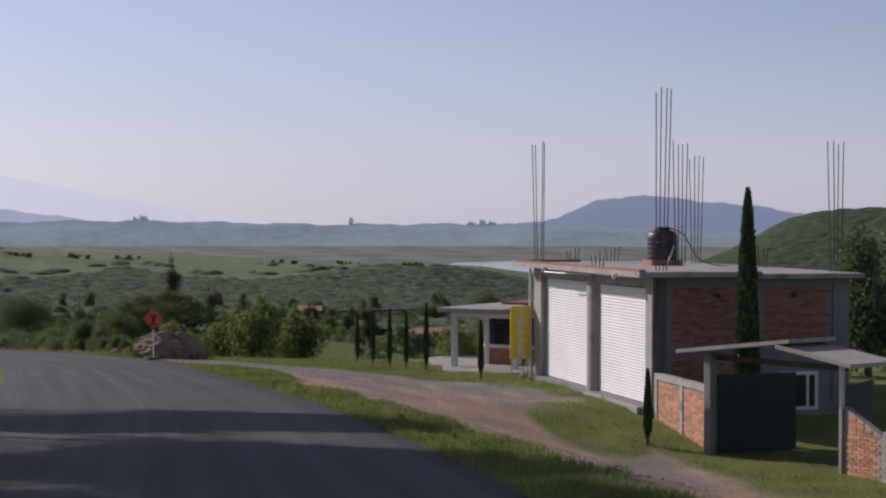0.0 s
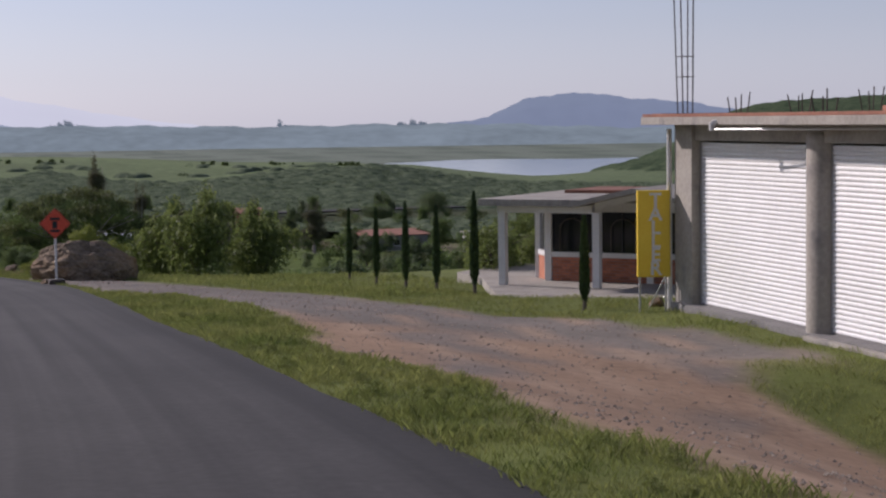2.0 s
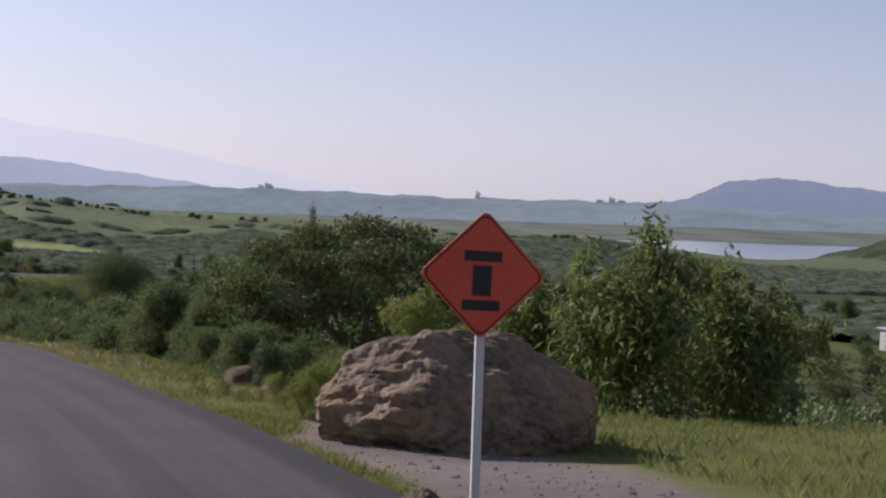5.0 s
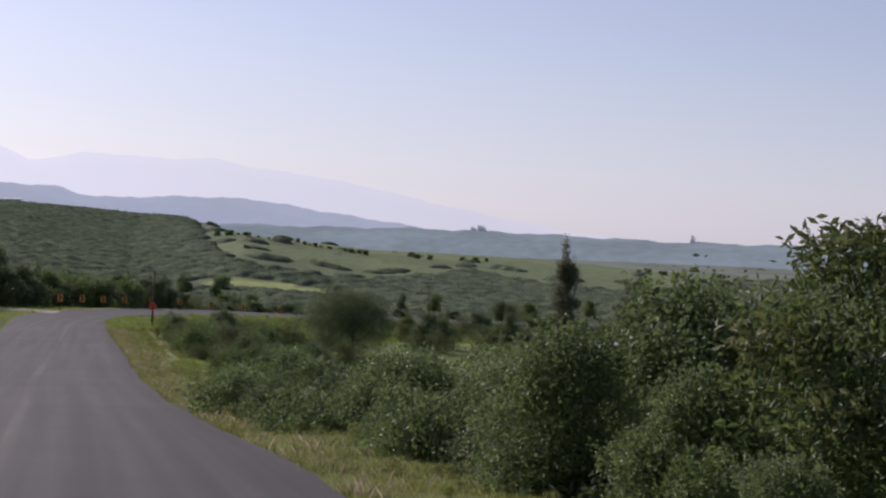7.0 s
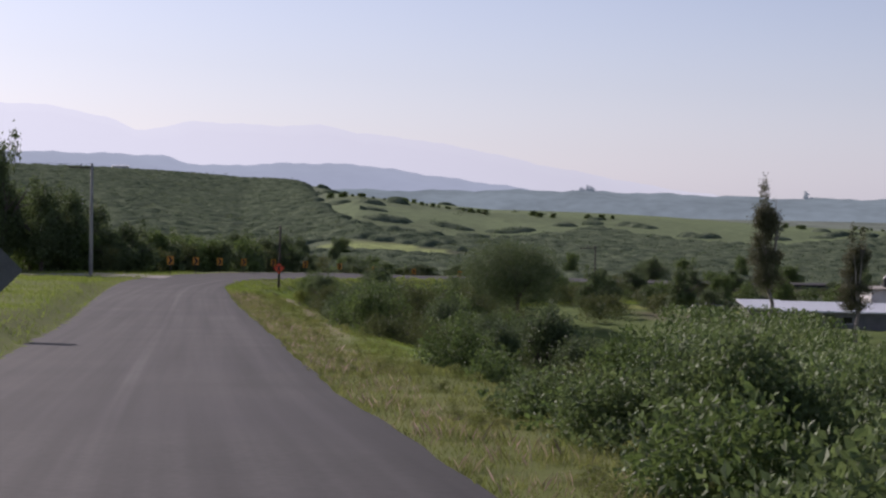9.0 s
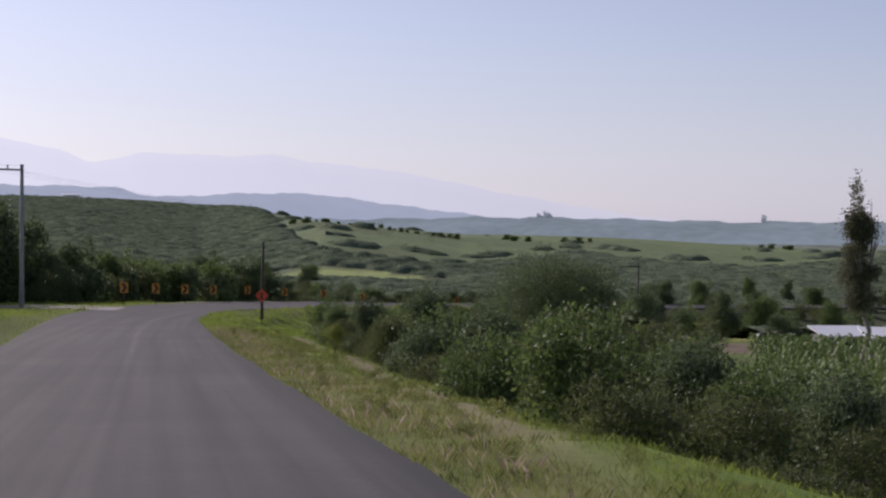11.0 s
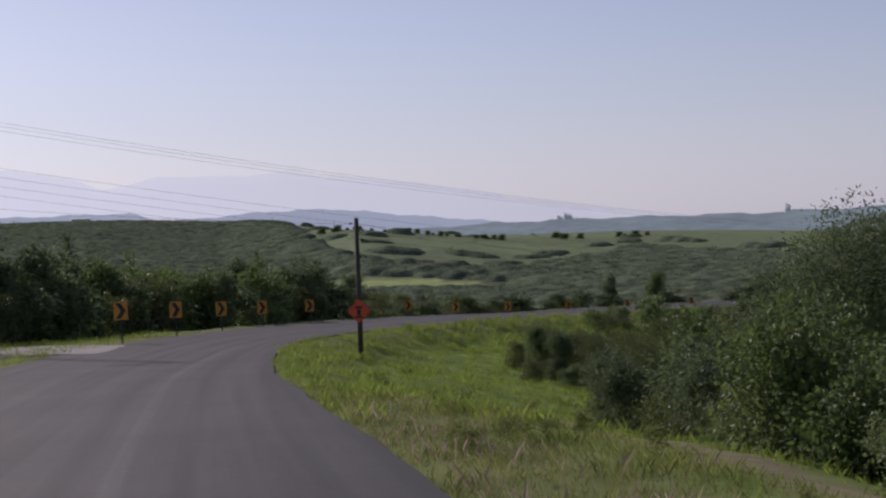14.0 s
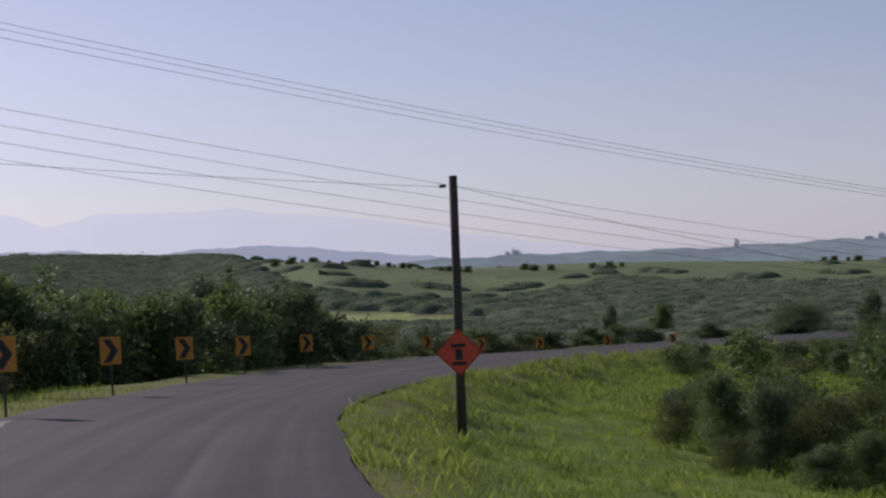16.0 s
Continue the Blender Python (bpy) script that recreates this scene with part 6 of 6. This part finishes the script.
def foliage(name, label, az0, az1, r0, r1, trees, per, wide, tall, leaf, cover_of, seed):
    """The leaves of far woods: clumps of small faces about many crowns, in one object."""
    g = np.random.default_rng(seed)
    a, r = np.radians(g.uniform(az0, az1, trees)), np.sqrt(g.uniform(r0**2, r1**2, trees))
    x, y = r * np.sin(a), 130 + r * np.cos(a)
    grown = cover_of(x, y, r, np.degrees(a)) > g.random(trees)
    x, y = x[grown], y[grown]
    n = len(x)
    size = np.repeat(g.uniform(0.55, 1.0, n) ** 1.4, per)
    big = np.where(np.repeat(g.random(n) < 0.05, per), 1.6, 1.0)
    way = g.normal(size=(n * per, 3))
    way[:, 2] = np.abs(way[:, 2])
    way /= np.linalg.norm(way, axis=1)[:, None]
    c = np.stack([np.repeat(x, per), np.repeat(y, per), np.repeat(land(x, y), per)], 1)
    c = c + way * np.stack([wide * size, wide * size, tall * size * big], 1) * g.uniform(0.55, 1.05, (n * per, 1))
    aim = g.normal(size=(n * per, 3))
    aim /= np.linalg.norm(aim, axis=1)[:, None]
    side = np.cross(aim, g.normal(size=(n * per, 3)))
    side /= np.linalg.norm(side, axis=1)[:, None] + 1e-9
    s = leaf * g.uniform(0.6, 1.3, (n * per, 1))
    v = np.stack([c - aim * s * 0.5, c + side * s * 0.4, c + aim * s * 0.5, c - side * s * 0.4], 1).reshape(-1, 3)
    return tagged(new(name, fast_mesh(name, v, np.arange(len(v)).reshape(-1, 4), FAR_LEAF)), label, "woods", kind="stuff")


def woods_mask(x, y):
    return np.sin(x / 47 + np.sin(y / 83)) + np.sin(y / 31 + x / 140) + 0.7 * np.sin(x / 21 + y / 17)


def open_slope(r, az):
    """The open fields under the crest, between the woods."""
    low = np.interp(az, [-8.0, -6.8, -6.0, -5.0, -3.8, 0.5, 1.5, 3.0, 6.0, 9.0, 12.0, 14.5, 18.0], [950, 520, 432, 402, 394, 402, 430, 466, 418, 404, 440, 470, 560])
    hedge = (np.abs(r - low - 34 - 7 * np.sin(az * 1.7)) < 1.8) & (np.sin(az * 2.9 + 1) > 0.0) & (az > -4.5)
    return (r > low + 5 * np.sin(az * 5.0) + 3 * np.sin(az * 13.0)) & ~hedge & (np.sin(az * 61.0) * np.sin(r * 0.21 + az * 9) < 0.985)


def in_field(x, y, grow=1.0):
    return np.hypot((x + 25) / (17 * grow), (y - 486 + 0.6 * (x + 25)) / (13 * grow)) < 1.05


def clear_of(x, y):
    near_road = (y < 419) & (beside(x, np.clip(y, -80, 419)) ** 2 < 700)
    yards = (np.abs(y - 261) < 11) & (x > 26) & (x < 112)
    return ~(near_road | yards | in_field(x, y, 1.25))


def far_wood(x, y, r, az):
    return clear_of(x, y) * ~open_slope(r, az) * (1.4 * smooth(-az, 0.5, 4.0) + 0.25 * woods_mask(x, y))


# the wooded hill on the left, closed canopy
crowns("far_woods", "closed dark woods on the far hillside", CANOPY, -30, 1, 215, 820, 1.2, 3.6, 1.7, far_wood, 3)


def thicket(x, y, r, az):
    bands = np.interp(r, [200, 300, 360, 395, 430, 470, 530, 570], [1.0, 1.15, 1.15, 1.1, 1.0, 0.9, 0.6, -0.3])
    return clear_of(x, y) * ~open_slope(r, az) * (bands + np.interp(r, [320, 345], [0.25, 0.2]) * woods_mask(x, y) - 0.12)


crowns("far_thicket", "thickets and hedges between the valley fields", CANOPY, -5, 36, 170, 560, 1.0, 2.9, 1.35, thicket, 4)
foliage("far_woods_leaves", "leafy tree crowns of the far hillside woods", -22, 1, 215, 800, 14000, 30, 2.0, 1.7, 0.42, far_wood, 13)
foliage("far_thicket_leaves", "leafy crowns of the thickets between the fields", -5, 30, 170, 560, 11000, 30, 1.7, 1.4, 0.40, thicket, 14)
# round bushes along the crest
az = np.radians(np.concatenate([nr.normal(m, 0.35, 5) for m in (-5.9, -5.0, -3.6, -2.4, -0.8, 1.0, 2.9, 9.5, 12.0, 14.6)]))
r = nr.normal(512, 6, 50)
for x, y, s in zip(r * np.sin(az), 130 + r * np.cos(az), nr.uniform(0.18, 0.5, 50)):
    stand(wood2, x, y, 1.25 * s, 360 * s, 0.8 * s, None, 0.5 * s)
# the wooded hill over the lake
crowns("hill_woods", "low scrub woods covering the hill by the lake", SHADED_HILL_CANOPY, 21, 44, 545, 930, 1.7, 4.6, 1.9, lambda x, y, r, az: smooth(lake_hill(az, r), 1.5, 4), 6)


def plateau_trees(az, r, z, heights):
    t = thing("plateau_trees", (r * math.sin(radians(az)), 130 + r * math.cos(radians(az)), z), "lone trees on the crest of the far plateau", "tree", "far lone trees", -az)
    for i, (u, h, w) in enumerate(heights):
        v, q = leaf_cloud(np.random.default_rng(80 + i), [(u, 0, h * 0.55, w, w, h * 0.5), (u + w * 0.3, 0, h * 0.3, w, w, h * 0.3)], 260, 2.4, 0.0, 0.2, 0.8)
        crown = new("crown", fast_mesh("crown", v, q, HAZE_TREE))
        crown.parent = t
    return t


# the far trees glow too, with haze in their colour
HAZE_TREE = hazy("far_tree_haze", (0.125, 0.155, 0.175))
plateau_trees(1.8, 3275, -9, [(-14, 10, 4.5), (-2, 15, 4), (5, 13, 4), (-28, 5, 7), (18, 5, 6)])
plateau_trees(8.7, 3275, -14, [(0, 15, 4), (12, 6, 6)])
plateau_trees(13.1, 3275, -12, [(0, 10, 6), (18, 7, 8), (-22, 6, 8)])

# ---- corn ----
n = 5200
cy = nr.uniform(118, 243, n)
co = np.round(nr.uniform(13, 44, n) / 0.8) * 0.8
cx = np.interp(cy, ROAD_Y, ROAD_X) + co
keep = (co > np.interp(cy, [118, 150, 200, 243], [22, 23, 26, 34])) & (co < np.interp(cy, [118, 243], [46, 62]))
cx, cy = cx[keep], cy[keep]
cz = land(cx, cy)
per = 9
base = np.repeat(np.stack([cx, cy, cz], 1), per, 0)
m = len(base)
a, h = nr.random(m) * 6.283, nr.uniform(0.3, 1.7, m)
tipa = np.stack([np.cos(a), np.sin(a), np.zeros(m)], 1)
q0 = base + np.stack([np.zeros(m), np.zeros(m), h], 1)
side = np.stack([-np.sin(a), np.cos(a), np.zeros(m)], 1) * 0.06
length = nr.uniform(0.4, 0.75, m)[:, None]
mid = q0 + tipa * length * 0.5 + np.array([0, 0, 0.22])
tip = q0 + tipa * length - np.array([0, 0, 0.1])
v = np.stack([q0, mid + side, tip, mid - side], 1).reshape(-1, 3)
tagged(new("cornfield", fast_mesh("cornfield", v, np.arange(len(v)).reshape(-1, 4), CORN)), "green maize field below the road bank", "corn", kind="stuff")


# ---- grass ----
def grass(name, label, mat, x, y, low, high, seed, width=0.0027, lean=0.8, tufts=0.4):
    g = np.random.default_rng(seed)
    n = len(x)
    tuft = np.sin(x * 2.9 + 1.7 * np.sin(y * 1.1)) * np.sin(y * 2.3 + 1.3 * np.sin(x * 1.7))
    h = g.uniform(low, high, n) * (0.8 + tufts * np.clip(tuft, -0.6, 1.0))
    a, b = g.random(n) * 6.283, g.random(n) * 6.283
    p = np.stack([x, y, land(x, y) - 0.02], 1)
    bend = np.stack([np.cos(a), np.sin(a), np.zeros(n)], 1) * (h * lean * g.random(n))[:, None]
    side = np.stack([np.cos(b), np.sin(b), np.zeros(n)], 1) * (width * g.uniform(0.7, 1.5, n))[:, None]
    up = np.stack([np.zeros(n), np.zeros(n), h], 1)
    v = np.stack([p - side, p + side, p + up * 0.6 + bend * 0.4 + side * 0.7, p + up + bend], 1).reshape(-1, 3)
    return tagged(new(name, fast_mesh(name, v, np.arange(len(v)).reshape(-1, 4), mat)), label, "grass", kind="stuff")


def on_porch(x, y):
    """Whether a place lies on the shop's concrete floor or in the workshop."""
    c, s = math.cos(radians(-41)), math.sin(radians(-41))
    u, w = c * (x - 30.03) + s * (y - 61.56), -s * (x - 30.03) + c * (y - 61.56)
    return ((u > -3) & (u < 8.5) & (w > np.interp(u, [-3, -1.5, 1.3, 3.7], [3.1, 1.7, -3.0, -5.0])) & (w < 6.5)) | ((x > 30.4) & (x < 37) & (y > 37.5) & (y < 49.5))


def verge(n, y0, y1, o0, o1, sign, seed, clump=0.0):
    g = np.random.default_rng(seed)
    yy, oo = g.uniform(y0, y1, n), g.uniform(o0, o1, n) ** 1.0
    edge = np.interp(yy, ROAD_Y, EDGE_R) if sign > 0 else np.interp(yy, ROAD_Y, EDGE_L)
    xx = np.interp(yy, ROAD_Y, ROAD_X) + sign * (edge + oo) / np.interp(yy, ROAD_Y, ROAD_COS)
    keep = (np.sin(xx * 2.3 + seed) * np.sin(yy * 1.9) + g.normal(size=n) * 0.5 > clump - 0.8) & (yard(xx, yy) < g.uniform(0.2, 0.7, n)) & ~on_porch(xx, yy)
    if sign > 0:
        keep &= (np.abs(oo - track(yy)) > 0.26 + 0.15 * g.normal(size=n)) | (yy < 146) | (yy > 218)
    return xx[keep], yy[keep]


GR = "long green roadside grass"
for i, (n, y0, y1, o0, o1, sg, lo, hi, cl) in enumerate(((220000, 8, 78, -0.02, 2.3, 1, 0.03, 0.14, -0.4), (150000, 78, 205, -0.02, 2.8, 1, 0.03, 0.15, 0.1), (230000, 195, 262, 0.0, 14, 1, 0.05, 0.2, 0.6), (70000, 116, 250, -0.02, 9.0, -1, 0.06, 0.24, 0.1), (46000, 56, 86, 3.4, 12.0, 1, 0.06, 0.2, 0.2), (120000, 22, 62, 4.0, 12.5, 1, 0.04, 0.14, -0.2), (50000, 140, 215, 1.8, 5.5, 1, 0.04, 0.14, 0.2), (130000, 258, 330, 0.0, 15, 1, 0.08, 0.3, 0.2), (60000, 225, 262, 9, 17, 1, 0.06, 0.26, 0.3))):
    xx, yy = verge(n, y0, y1, o0, o1, sg, 100 + i, cl)
    if i == 2:
        clear = np.hypot((xx + 4.6) * 0.5, (yy - 213.0) * 0.3) > 1.0
        xx, yy = xx[clear], yy[clear]
    grass("verge_grass", GR, LUSH if i in (2, 3, 6, 7, 8) else GRASS, xx, yy, lo, hi, 200 + i, 0.006 if i == 7 else 0.0027, 0.8, 0.9 if i in (2, 7, 8) else 0.4)
xx, yy = verge(13000, 78, 200, 0.05, 1.5, 1, 301, 1.0)
grass("seeding_grass", "dry seeding grass along the road edge", DRY_GRASS, xx, yy, 0.08, 0.24, 401, 0.0012)
xx, yy = verge(6000, 88, 198, 0.1, 1.2, 1, 302, 1.1)
grass("pink_grass", "pinkish feathery grass heads along the road edge", PINK_GRASS, xx, yy, 0.1, 0.24, 402, 0.0014)


# ---- pebbles and litter ----
g = np.random.default_rng(9)
n = 16000
py_, po = g.uniform(6, 76, n), g.uniform(0.0, 10.0, n)
px_ = np.interp(py_, ROAD_Y, ROAD_X) + np.interp(py_, ROAD_Y, EDGE_R) + po
keep = yard(px_, py_) > g.uniform(0.3, 0.9, n)
px_, py_ = px_[keep], py_[keep]
n = len(px_)
s = 0.008 + 0.022 * g.random(n) ** 3 + 0.022 * (g.random(n) > 0.994)
corner = np.array([(1, 0, 0), (0.2, 1, 0.1), (-1, 0.1, 0), (0, -1, 0), (0.1, 0, 0.8), (0, 0.1, -0.6)])
shape = corner[None] * g.uniform(0.6, 1.3, (n, 6, 3)) * s[:, None, None]
v = (np.stack([px_, py_, land(px_, py_) + 0.2 * s], 1)[:, None, :] + shape).reshape(-1, 3)
f = np.array([(0, 1, 4), (1, 2, 4), (2, 3, 4), (3, 0, 4), (1, 0, 5), (2, 1, 5), (3, 2, 5), (0, 3, 5)])
PEBBLE = material("grey_pebble", (0.25, 0.205, 0.165), (0.44, 0.37, 0.30), 3, 20, 0.95, 0.2, island=0.3)
tagged(new("pebbles", fast_mesh("pebbles", v, (np.arange(n)[:, None, None] * 6 + f[None]).reshape(-1, 3), PEBBLE)), "loose grey and brown pebbles on the forecourt", "pebbles", kind="stuff")


def litter(name, x, y, label, mat, size, turn):
    """A crumpled scrap on the ground."""
    bm = bmesh.new()
    bmesh.ops.create_icosphere(bm, subdivisions=3, radius=1.0)
    for q in bm.verts:
        q.co *= 1 + 0.6 * noise.noise(q.co * 2.3 + Vector((x, y, 0)))
        q.co = Vector((q.co.x * size[0], q.co.y * size[1], q.co.z * size[2]))
    me = bpy.data.meshes.new(name)
    bm.to_mesh(me)
    bm.free()
    me.materials.append(mat)
    ob = new(name, me)
    ob.matrix_world = pose(x, y, ground_z(x, y) + size[2] * 0.7, 0, 0, turn)
    return tagged(ob, label, "litter")


litter("plastic_bag", 16.64, 86.67, "crumpled white plastic bag in the verge grass", WHITE_PAINT, (0.07, 0.05, 0.06), 20)
scrap = thing("white_pipe", (-5.7, 214.9, ground_z(-5.7, 214.9) + 0.06), "short white plastic pipe lying on the dirt", "pipe", turn=-25)
part("tube", rod((-0.28, 0, 0), (0.28, 0, 0), 0.035, sides=12), WHITE_PAINT, scrap)
